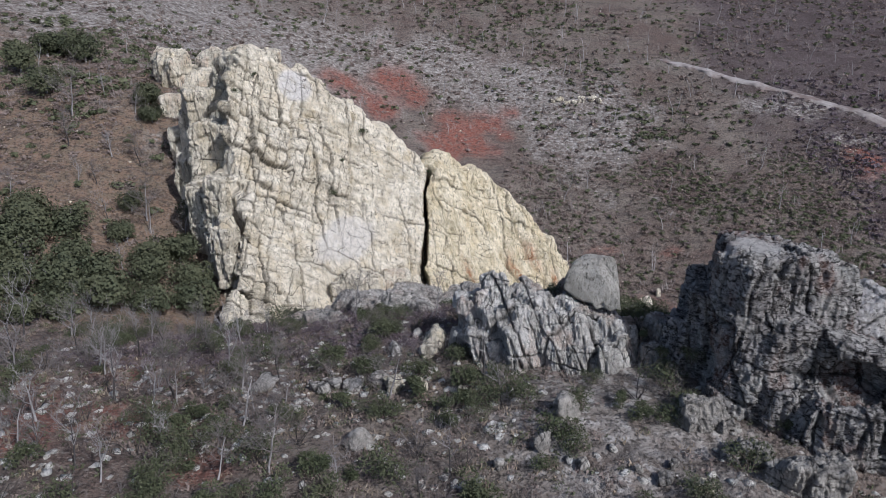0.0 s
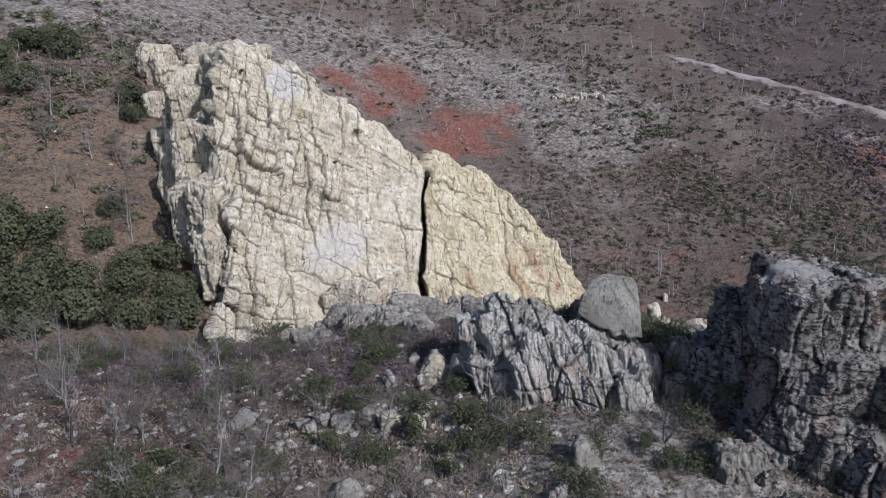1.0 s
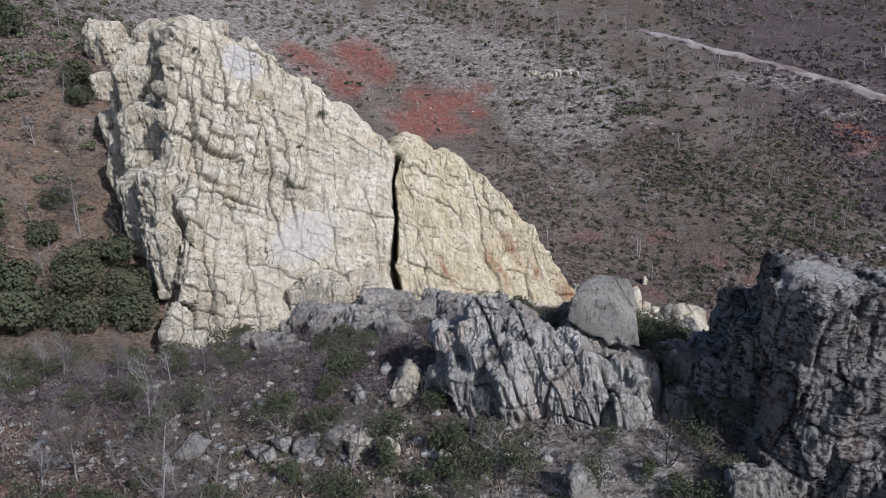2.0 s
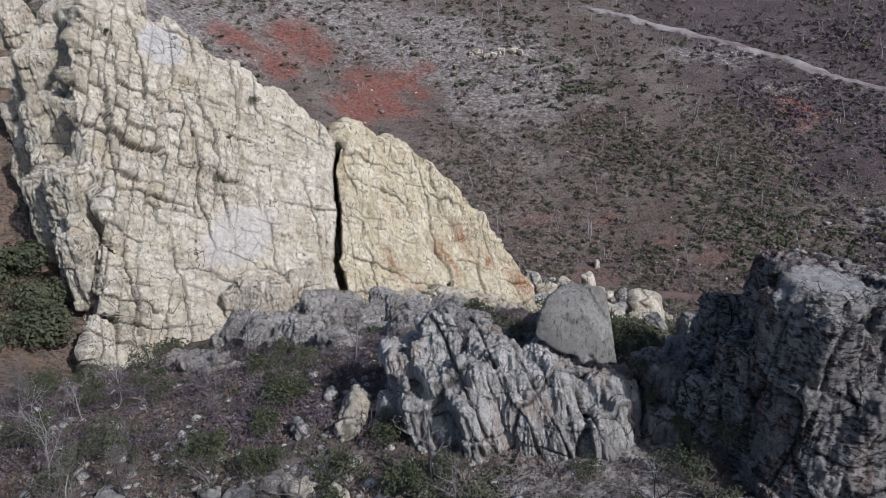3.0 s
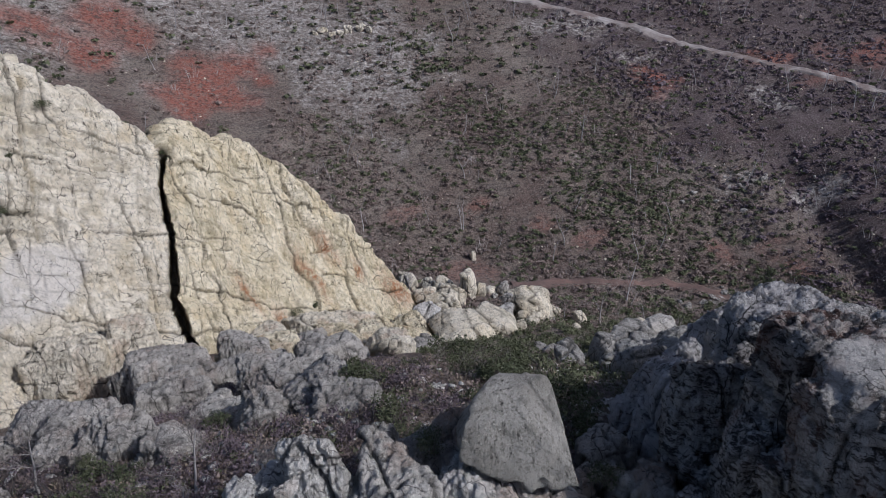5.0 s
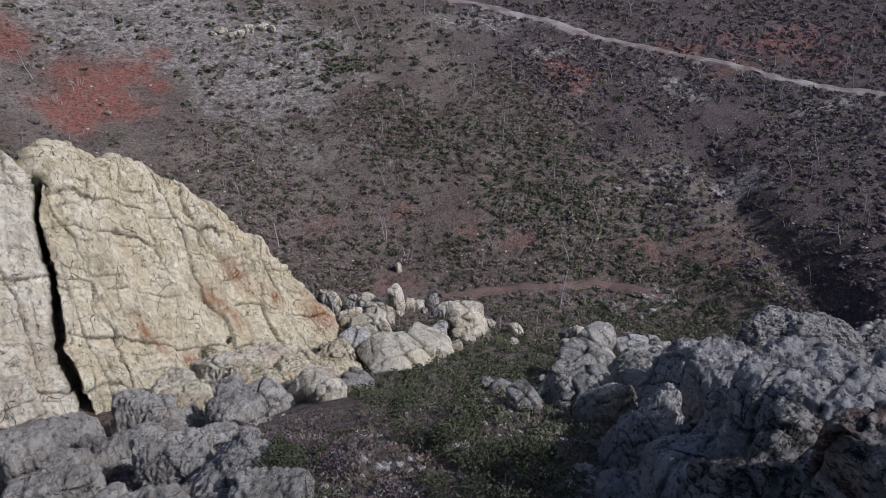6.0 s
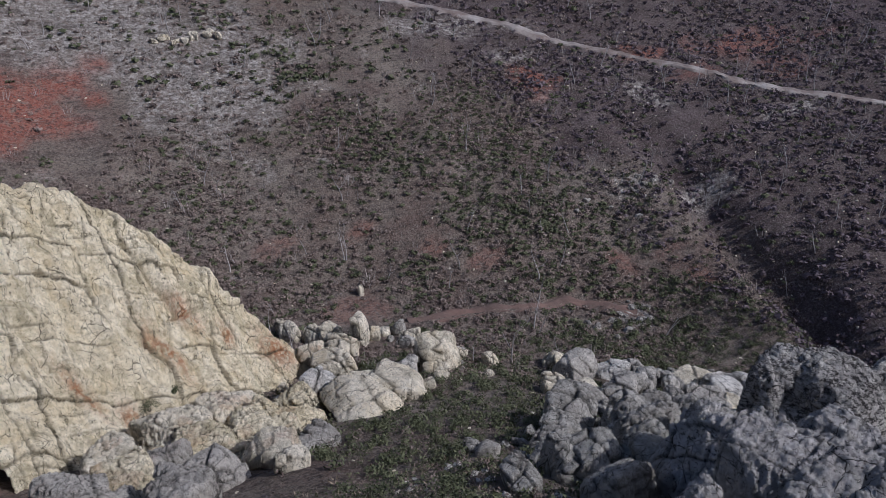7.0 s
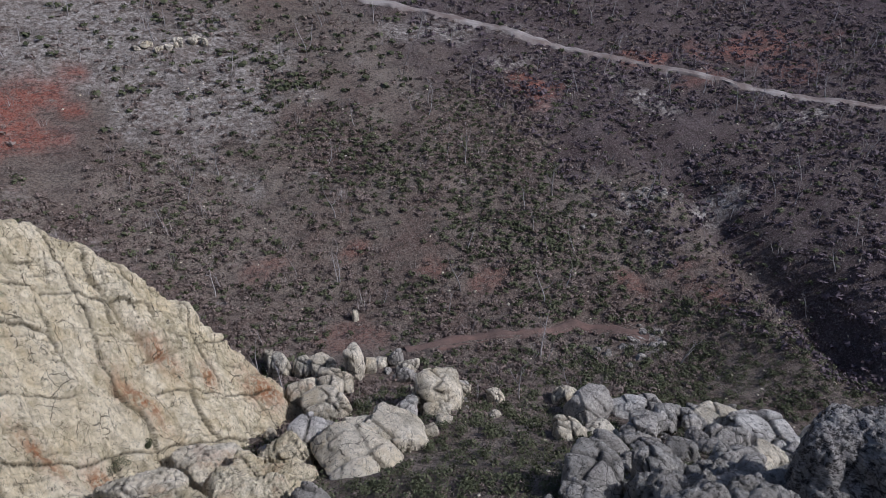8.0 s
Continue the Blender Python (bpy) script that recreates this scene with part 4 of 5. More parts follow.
SLOPE = [(43.8, 78.0, 3.2, 1.8), (42.5, 73.5, 4.4, 2.5), (47.0, 73.5, 3.6, 1.7), (36.7, 69.7, 3.4, 1.8), (42.3, 68.0, 4.2, 1.9), (47.0, 69.7, 2.2, 1.9), (41.0, 70.3, 2.9, 1.2), (37.2, 66.0, 3.0, 1.4), (49.7, 68.5, 2.1, 1.6),
         (52.5, 68.0, 4.8, 2.0), (49.0, 64.9, 4.3, 1.8), (53.8, 64.6, 6.6, 3.2), (47.5, 60.1, 4.0, 1.9), (53.6, 61.5, 2.5, 1.6), (57.0, 62.5, 1.7, 2.8), (60.0, 62.6, 1.2, 0.8)]
for _i, (_x, _y, _w, _h) in enumerate(SLOPE):
    boulder(_x, _y, _w, _h, (PALE_ROCK, GREY_ROCK, RIB_ROCK)[_i % 3], 190 + _i, "rounded pale grey boulder on the lower slope", group="slope boulders")
BANK = [(34.8, 59.8, 3.4, 2.2), (32.0, 58.5, 2.2, 1.6), (36.2, 58.2, 1.6, 1.6), (40.5, 57.0, 3.2, 2.2), (29.5, 59.8, 4.6, 2.4), (43.0, 56.2, 2.6, 1.8), (26.5, 56.5, 3.4, 2.0), (30.5, 55.0, 3.2, 2.0), (26.2, 52.6, 3.6, 2.6), (22.6, 51.1, 3.4, 2.2),
        (33.8, 54.6, 2.8, 2.0), (37.4, 55.4, 2.6, 1.8), (29.2, 50.4, 3.8, 2.8), (21.0, 47.8, 2.8, 1.8), (32.8, 50.0, 3.4, 2.4), (19.0, 51.2, 2.2, 1.1), (25.0, 49.6, 3.0, 2.4), (45.5, 53.8, 3.0, 2.0)]
for _i, (_x, _y, _w, _h) in enumerate(BANK):
    boulder(_x, _y, _w, _h, BANK_ROCK, 220 + _i, "cracked grey boulder in the jumble below the crag", group="bank boulders")

# lesser boulders strewn down the bank between the crag and the valley
_jr = random.Random(77)
for _i in range(170):
    _t = _jr.random()
    _x, _y = 19 + 34 * _t + _jr.uniform(-5, 6), 50 + 18 * _t + _jr.uniform(-6, 6)
    if any((_x - a) ** 2 + (_y - b) ** 2 < (0.7 * r) ** 2 for a, b, r in ROCKS) or _x + 0.5 * _y < 49:
        continue
    _w = _jr.choice((0.8, 1.1, 1.5, 2.2, 2.8))
    boulder(_x, _y, _w, _w * _jr.uniform(0.45, 0.75), _jr.choice((BANK_ROCK, BANK_ROCK, GREY_ROCK)), 400 + _i, "grey boulder half sunk in the brushy bank", group="bank boulders")

# pale rocks on the far slope, and scree beside the trail and the draw
for _i in range(15):
    boulder(29.5 + _jr.uniform(-5.5, 5.5), 157.6 + _jr.uniform(-1.6, 1.6), _jr.uniform(0.7, 1.8), _jr.uniform(0.5, 1.1), PALE_ROCK, 700 + _i, "white rock in a low ledge on the far slope", group="far ledge rocks")
for _i in range(34):
    _c = ((59.5, 84.5, 3.0), (77, 100, 4.5))[_i % 2]
    boulder(_c[0] + _jr.gauss(0, _c[2]), _c[1] + _jr.gauss(0, 0.6 * _c[2]), _jr.uniform(0.4, 1.3), _jr.uniform(0.3, 0.7), GREY_ROCK, 740 + _i, "broken grey stone in a patch of scree", group="scree stones")
# small boulders between the large ones off the end of the fin
for _i in range(46):
    _t = _jr.random() * 5
    _k = min(int(_t), 4)
    _line = ((12, 72), (22, 83), (24.5, 96), (33, 91), (33, 80), (23, 73))
    _x = _line[_k][0] + (_line[_k + 1][0] - _line[_k][0]) * (_t - _k) + _jr.uniform(-2, 2)
    _y = _line[_k][1] + (_line[_k + 1][1] - _line[_k][1]) * (_t - _k) + _jr.uniform(-2, 2)
    _w = _jr.choice((0.7, 0.9, 1.3, 1.8))
    boulder(_x, _y, _w, _w * _jr.uniform(0.5, 0.9), _jr.choice((PALE_ROCK, GREY_ROCK, BANK_ROCK)), 600 + _i, "small pale boulder beyond the end of the fin", group="end boulders")
# the jumble of bedrock below the crag
JUMBLE = [(22.0, 51.4, 2.2, 1.5), (24.4, 50.0, 2.8, 1.5), (27.0, 51.6, 3.2, 1.9), (24.6, 53.6, 2.2, 1.5), (28.6, 54.0, 2.6, 1.7), (31.2, 56.4, 2.4, 1.6), (30.6, 51.2, 3.4, 1.9), (34.0, 56.6, 2.2, 1.5), (21.0, 47.6, 2.4, 1.4), (27.4, 47.8, 3.2, 1.9), (33.4, 52.6, 3.2, 1.8), (37.0, 57.0, 2.0, 1.6)]
massif("bank_crag", "jumble of cracked grey bedrock blocks below the crag", BANK_ROCK,
        [(x, y, float(land(x, y)) + h, w, 0.85 * w, h + 0.6) for x, y, h, w in JUMBLE], h=0.125, joint=1.2, amount=0.2, seed=41, lean=(0.2, 0.1), stretch=(0.9, 0.9, 1.5), sharp=False)
massif("foot_rocks", "cracked grey ledges and blocks in the brush below the fin", GREY_ROCK,
        [(x, y, float(land(x, y)) + h, w, 0.8 * w, h + 0.5) for x, y, h, w in [(-5.8, 50.8, 1.1, 1.5), (-3.6, 49.6, 1.3, 1.6), (-1.6, 47.6, 0.8, 1.2), (2.4, 48.6, 1.0, 1.7), (4.6, 50.0, 1.3, 1.9), (5.6, 46.6, 0.9, 1.4), (-9.4, 48.2, 1.0, 1.2), (-8.0, 46.4, 0.7, 1.0), (-11.6, 50.6, 0.9, 1.2), (3.2, 53.0, 1.3, 1.8)]], h=0.11, joint=0.9, amount=0.22, seed=43, stain=0.15)

FOOT = [(4.6, 66.6, 1.8, 1.7), (7.4, 68.6, 1.5, 1.9), (9.6, 70.6, 1.9, 2.0), (12.4, 72.4, 1.7, 2.1), (14.6, 74.6, 2.0, 1.9), (11.0, 69.0, 0.9, 1.5), (14.2, 71.4, 0.9, 1.6), (16.8, 73.6, 1.1, 1.7), (17.4, 76.6, 1.8, 1.6), (2.0, 65.2, 1.6, 1.6)]
massif("foot_rocks", "cream ledges stepping down from the foot of the fin", CREAM_ROCK,
        [(x, y, float(land(x, y)) + h, w, 0.75 * w, h + 0.7) for x, y, h, w in FOOT], h=0.13, joint=1.2, amount=0.2, seed=47, stain=0.3, lean=(-0.1, 0.2))

# crags up the side of the fin and behind its top
massif("side_crag", "pale jointed crag against the side of the fin", PALE_ROCK,
        [(-21.0, 66.0, 9.5, 1.5, 1.8, 4.5), (-22.6, 69.5, 13.0, 1.9, 2.2, 5.5), (-25.0, 72.2, 11.5, 1.9, 2.0, 4.5), (-24.5, 75.5, 17.5, 2.2, 2.4, 6.0), (-27.5, 78.0, 14.5, 2.1, 2.2, 4.5), (-27.2, 81.8, 20.0, 2.2, 2.4, 6.0), (-29.8, 83.5, 15.5, 2.0, 2.0, 4.0)], h=0.13, joint=1.3, amount=0.34, seed=31)
massif("top_crag", "weathered grey and cream crag behind the fin's top", PALE_ROCK,
        [(-31.5, 94.0, 20.6, 2.4, 2.2, 3.5), (-26.5, 93.5, 23.6, 2.6, 2.4, 5.0), (-36.0, 98.5, 22.8, 2.4, 2.2, 3.5), (-22.5, 90.0, 23.4, 2.2, 2.2, 5.0), (-33.8, 91.0, 17.8, 1.8, 1.8, 2.5),
         (-31.0, 98.0, 23.4, 2.2, 2.2, 3.5), (-39.0, 102.0, 23.0, 2.0, 2.0, 3.0)], h=0.16, joint=1.2, amount=0.34, seed=33, stain=0.3)

# single boulders in the brush of the near ridge
NEAR_STONES = [(-2.6, 33.6, 1.6, 0.7), (-1.2, 33.0, 1.1, 0.6), (-3.6, 34.6, 1.3, 0.6), (1.0, 32.0, 0.8, 0.5), (10.8, 24.2, 0.9, 0.6), (-5.0, 34.0, 1.5, 0.5), (-4.0, 28.4, 1.4, 0.9), (4.5, 27.1, 0.9, 0.8), (2.5, 26.2, 0.8, 0.5), (6.1, 25.8, 0.8, 0.5), (9.3, 24.7, 0.9, 0.5), (5.9, 29.2, 1.5, 1.2), (-6.6, 33.4, 1.3, 0.6), (-6.0, 34.3, 1.2, 0.5), (-9.9, 34.4, 1.7, 0.5), (10.0, 25.6, 0.6, 0.4), (8.4, 25.3, 0.5, 0.4), (7.6, 26.6, 0.5, 0.3)]
for _i, (_x, _y, _w, _h) in enumerate(NEAR_STONES):
    boulder(_x, _y, _w, _h, PALE_ROCK if _i in (0, 1, 3, 4) else GREY_ROCK, 260 + _i, "pale boulder lying among the brush", group="brush boulders")


# ---- road and trail ----
def ribbon(name, label, material, line, width, lift, sag=0.0):
    """A track of even width along smooth bends, cut level across the slope."""
    pts = np.array(line, float)
    t = np.linspace(0, len(pts) - 1, len(pts) * 14)
    x, y = [np.interp(t, np.arange(len(pts)), pts[:, k]) for k in (0, 1)]
    for _ in range(8):
        x[1:-1], y[1:-1] = (x[:-2] + 2 * x[1:-1] + x[2:]) / 4, (y[:-2] + 2 * y[1:-1] + y[2:]) / 4
    tx, ty = np.gradient(x), np.gradient(y)
    ln = np.hypot(tx, ty)
    tx, ty = tx / ln, ty / ln
    rows = []
    for k, drop in ((-0.7, -0.8), (-0.5, 0.0), (-0.25, -0.05), (0, 0.0), (0.25, -0.05), (0.5, 0.0), (0.7, -0.8)):
        w = width * (1 + 0.75 * fbm(np.stack([x / 1.6, y / 1.6, x * 0 + 3 * k], 1), 4, 4)) * k
        rows.append(np.stack([x - ty * w, y + tx * w, ground_at(x, y) + lift + drop + 0.12 * np.sign(k)], 1))
    v = np.stack(rows, 1)
    me = mesh_of(name, v.reshape(-1, 3), grid_faces(len(x), 7)[:, ::-1], material)
    return tagged(new(name, me), label, "road", kind="structure")


def track_material(name, a, b):
    m, n, l = nodes_of(name)
    p = n["Principled BSDF"]
    p.inputs["Roughness"].default_value = 0.95
    co = n.new("ShaderNodeNewGeometry").outputs["Position"]
    big, fine = tex_noise(n, l, co, 0.25, 5), tex_noise(n, l, co, 3.0, 8, 0.7)
    col = mix(n, l, ramp(n, l, big, 0.4, 0.6), a, b)
    col = mix(n, l, mul(n, l, ramp(n, l, fine, 0.5, 0.7), 0.5), col, tuple(0.5 * v for v in a))
    l.new(col, p.inputs["Base Color"])
    l.new(bump(n, l, fine, 0.1), p.inputs["Normal"])
    return m


PALE_TRACK = track_material("pale_gravel", (0.34, 0.31, 0.285), (0.17, 0.132, 0.115))
RED_TRACK = track_material("red_earth_track", (0.175, 0.110, 0.088), (0.12, 0.082, 0.068))
ROAD = [(52, 175), (57, 171), (62, 166.5), (70, 161.5), (77, 156.8), (84.5, 150.5), (91.5, 143), (96.5, 137.8), (102.9, 132.7), (108.8, 125.8), (114.9, 118.2), (123, 110.3), (133, 101), (150, 88), (175, 72)]
ribbon("road", "pale gravel road cut across the far hillside", PALE_TRACK, ROAD, 1.7, 0.25)
TRAIL = [(36, 94), (42, 93.5), (48, 91.5), (52, 90.5), (56, 90.5), (59, 88), (62, 84.5)]
ribbon("trail", "faint red earth trail along the valley bottom", RED_TRACK, TRAIL, 1.25, 0.10)


# ---- plants ----
def tri_sprays(rnd, centres, size):
    """One small triangle of foliage at each centre, turned at random: for brush too far off to show its leaves."""
    n = len(centres)
    a, b = rnd.normal(size=(n, 3)), rnd.normal(size=(n, 3))
    a /= np.linalg.norm(a, axis=1, keepdims=True)
    b /= np.linalg.norm(b, axis=1, keepdims=True)
    sz = size * rnd.uniform(0.6, 1.3, (n, 1))
    v = np.stack([centres - a * sz, centres + a * sz * 0.8, centres + b * sz], 1)
    return v.reshape(-1, 3), np.arange(n * 3).reshape(n, 3)


def sticks(segs, sides=3):
    """Thin tapered prisms from start, end, radius at each."""
    vs, fs, o = [], [], 0
    for p, q, r0, r1 in segs:
        p, q = np.array(p), np.array(q)
        d = q - p
        d = d / (np.linalg.norm(d) + 1e-9)
        e = np.cross(d, (0.3, 0.9, 0.2))
        e /= np.linalg.norm(e) + 1e-9
        g = np.cross(d, e)
        for c, r in ((p, r0), (q, r1)):
            for k in range(sides):
                t = 2 * math.pi * k / sides
                vs.append(c + r * (math.cos(t) * e + math.sin(t) * g))
        for k in range(sides):
            fs.append((o + k, o + (k + 1) % sides, o + sides + (k + 1) % sides, o + sides + k))
        o += 2 * sides
    return np.array(vs), np.array(fs)


def clump_centres(rnd, n, r, h, lobes, shell=0.55):
    """Points in several lumpy lobes that make up a crown of radius r and height h."""
    out = []
    cs = [(rnd.uniform(-0.6, 0.6) * r, rnd.uniform(-0.6, 0.6) * r, h * rnd.uniform(0.35, 0.72), r * rnd.uniform(0.35, 0.6)) for _ in range(lobes)]
    for i in range(n):
        cx, cy, cz, cr = cs[i % lobes]
        d = rnd.normal(size=3)
        d /= np.linalg.norm(d)
        k = cr * (shell + (1 - shell) * rnd.uniform()) * rnd.uniform(0.8, 1.1)
        out.append((cx + d[0] * k, cy + d[1] * k, max(0.04 * h, cz + d[2] * k * h / r * 0.6)))
    return np.array(out)


def tuft(rnd, n, r, h, lobes, size):
    """A rounded bush of small leaf sprays that lie like shingles on its lobes, for brush some way off."""
    c = clump_centres(rnd, n, r, h, lobes, 0.85)
    out = c - np.array((0, 0, 0.25 * h))
    out += rnd.normal(size=out.shape) * 0.45 * r
    out /= np.linalg.norm(out, axis=1, keepdims=True)
    a = np.cross(out, rnd.normal(size=out.shape))
    a /= np.linalg.norm(a, axis=1, keepdims=True)
    b = np.cross(out, a)
    sz = size * rnd.uniform(0.6, 1.3, (n, 1))
    v = np.stack([c - a * sz - b * sz * 0.5, c + a * sz - b * sz * 0.5, c + b * sz + out * sz * 0.3], 1)
    return v.reshape(-1, 3), np.arange(n * 3).reshape(n, 3)


def make_shrub(seed, r, h, n, leaf, stems=6):
    rnd = np.random.RandomState(seed)
    c = clump_centres(rnd, n, r, h, 5)
    lv, lf = tri_sprays(rnd, c, leaf)
    segs = []
    for k in range(stems):
        e = c[rnd.randint(n)]
        m = e * (0.45, 0.45, 0.5) + rnd.normal(size=3) * 0.04
        segs += [((0, 0, -0.15), m, 0.022, 0.014), (m, e, 0.014, 0.006)]
    return (lv, lf), sticks(segs)


def make_twiggy(seed, r, h, n):
    """A leafless brown bush: crooked stems from the root that fork into fine twigs, with a few dry leaves."""
    rnd = np.random.RandomState(seed)
    segs, tips = [], []

    def fork(p, d, length, rad, level):
        for i in range(2):
            d = d + rnd.normal(size=3) * 0.28
            d[2] += 0.06
            d = d / np.linalg.norm(d)
            q = p + d * length * 0.5
            segs.append((p, q, rad, rad * 0.7))
            p, rad = q, rad * 0.7
            if level < 3:
                for _ in range(2 if level else 1 + (i > 0)):
                    side = d + rnd.normal(size=3) * 0.75
                    fork(q, side / np.linalg.norm(side), length * rnd.uniform(0.45, 0.7), rad * 0.7, level + 1 + (rnd.uniform() < 0.3))
        tips.append(p)

    for k in range(n):
        a, t = 6.283 * (k + rnd.uniform()) / n, rnd.uniform(0.25, 1.0)
        d = np.array((math.cos(a) * r * t, math.sin(a) * r * t, h * rnd.uniform(0.5, 0.9)))
        fork(np.array((0, 0, -0.08)), d / np.linalg.norm(d), 0.75 * np.linalg.norm(d), 0.020, 0)
    c = np.array(tips)[rnd.permutation(len(tips))[:160]] + rnd.normal(size=(min(160, len(tips)), 3)) * 0.04
    c[:, 2] = np.maximum(c[:, 2], 0.03)
    return tri_sprays(rnd, c, 0.032), sticks(segs)


def make_snag(seed, height, depth=3, forks=2):
    """A dead tree: a tapered leaning trunk with bare forked limbs."""
    rnd = np.random.RandomState(seed)
    trunk, limbs = [], []

    def grow(p, d, length, r, level, out):
        steps = 4 if level == 0 else 3
        for i in range(steps):
            d2 = d + rnd.normal(size=3) * (0.12 if level == 0 else 0.22)
            d2[2] += 0.05
            d2 /= np.linalg.norm(d2)
            q = p + d2 * length / steps
            r2 = max(0.007, r * (0.78 if level == 0 else 0.75))
            out.append((p, q, r, r2))
            if level < depth and (i > 0 or level > 0):
                for _ in range(forks if level < 2 else 1):
                    side = rnd.normal(size=3)
                    side[2] = abs(side[2]) * 0.6 + 0.25
                    side /= np.linalg.norm(side)
                    grow(q, side * 0.8 + d2 * 0.4, length * rnd.uniform(0.35, 0.55), max(0.009, r2 * 0.62), level + 1, limbs)
            p, d, r = q, d2, r2

    lean = rnd.normal(size=3) * 0.12
    grow(np.array((0, 0, -0.2)), np.array((lean[0], lean[1], 1.0)), height, 0.030 * height ** 0.7 + 0.016, 0, trunk)
    return sticks(trunk, 5), sticks(limbs, 3)


def make_juniper(seed, r, h, n=2600):
    """A bushy evergreen: a forked trunk under lumpy lobes of small sprays."""
    rnd = np.random.RandomState(seed)
    leaf = tuft(rnd, n, r, h, 16, 0.13)
    segs = [((0, 0, -0.3), (0.1, 0.05, h * 0.35), 0.15, 0.10)]
    for k in range(5):
        a = 1.257 * k + rnd.uniform(0, 0.8)
        e = (0.55 * r * math.cos(a), 0.55 * r * math.sin(a), h * rnd.uniform(0.5, 0.75))
        segs.append(((0.1, 0.05, h * 0.33), e, 0.08, 0.03))
    return leaf, sticks(segs, 6)


def free(x, y, gap=0.0):
    if in_fin(x, y):
        return False
    for rx, ry, rr in ROCKS:
        if (x - rx) ** 2 + (y - ry) ** 2 < (rr * 0.85 + gap) ** 2:
            return False
    return True


ROAD_XY, TRAIL_XY = np.array(ROAD), np.array(TRAIL)


def off_road(x, y, gap=1.7, way=None):
    way = ROAD_XY if way is None else way
    a, b = way[:-1], way[1:]
    ab = b - a
    t = np.clip((((x, y) - a) * ab).sum(1) / (ab * ab).sum(1), 0, 1)
    return np.min(np.hypot(*(a + t[:, None] * ab - (x, y)).T)) > gap


def thing_from(name, label, category, group, parts):
    """A thing of several meshes at the origin; copies share them."""
    root = tagged(new(name), label, category, group)
    for pn, me, lb in parts:
        part(pn, me, root, lb)
    return root


rng = np.random.RandomState(4)
SHRUBS = []
for _k in range(5):
    (_lv, _lf), (_sv, _sf) = make_shrub(40 + _k, 0.55 + 0.1 * _k, 0.75 + 0.08 * _k, 1000, 0.05)
    SHRUBS.append(thing_from("shrub", "low dusty green evergreen shrub on the slope", "shrub", "near shrubs", [("foliage", mesh_of("foliage", _lv, _lf, GREEN, False), ""), ("woody_base", mesh_of("woody_base", _sv, _sf, BROWN), "thin brown wood")]))
for _k in range(4):
    (_lv, _lf), (_sv, _sf) = make_twiggy(60 + _k, 0.7 + 0.1 * _k, 0.75 + 0.1 * _k, 7)
    SHRUBS.append(thing_from("shrub", "leafless grey-brown twiggy shrub", "shrub", "near shrubs", [("foliage", mesh_of("foliage", _lv, _lf, BROWN, False), "few dry leaves"), ("bare_crown", mesh_of("bare_crown", _sv, _sf, (TWIG, CHAR)[_k % 2]), "grey forked twigs")]))


def put(tmpl, x, y, scale, turn, copies, tilt=0.0, z=None):
    """The template itself for its first place, copies of it after that."""
    m = pose(x, y, (float(ground_at(x, y)[0]) if z is None else z) - 0.03, math.degrees(tilt), 0, math.degrees(turn)) @ Matrix.Scale(scale, 4)
    if tmpl.name in copies:
        ob = copy_thing(tmpl, m)
        ob.scale = (scale, scale, scale)
    else:
        copies.add(tmpl.name)
        tmpl.matrix_basis = m


used = set()
placed, tries = 0, 0
while placed < 300 and tries < 4000:
    tries += 1
    _x, _y = rng.uniform(-26, 16), rng.uniform(22.5, 52)
    if not free(_x, _y, 0.2):
        continue
    if abs(_x) > 0.72 * _y + 2:
        continue
    _t = SHRUBS[rng.randint(5) if rng.uniform() < 0.5 else 5 + rng.randint(4)]
    put(_t, _x, _y, rng.uniform(0.85, 1.75), rng.uniform(0, 6.28), used)
    placed += 1

# shrubs rooted on ledges of the outcrops
for _i, (_x, _y, _z) in enumerate([(10.6, 33.9, 12.6), (11.3, 32.6, 12.2), (10.9, 35.6, 12.9), (6.6, 37.9, 13.4), (12.4, 31.2, 12.6), (9.0, 37.4, 14.1), (4.2, 39.2, 11.6)]):
    put(SHRUBS[_i % 5], _x, _y, 0.8, _i * 1.9, used, 0.0, _z)

# shrubs rooted in cracks of the fin
for _i, (_u, _z) in enumerate([(59.2, 9.3), (47.5, 12.2), (52.2, 14.6), (44.5, 9.4), (61.5, -5.2), (64.0, -5.6), (41.5, 21.6), (38.5, 20.2)]):
    _w = 55.72 + (_z - 3.1) / 1.4045
    put(SHRUBS[_i % 5], FIN_U.x * _u + FIN_W.x * _w, FIN_U.y * _u + FIN_W.y * _w, 0.75 + 0.1 * (_i % 3), _i * 1.3, used, 0.0, _z - 0.15)

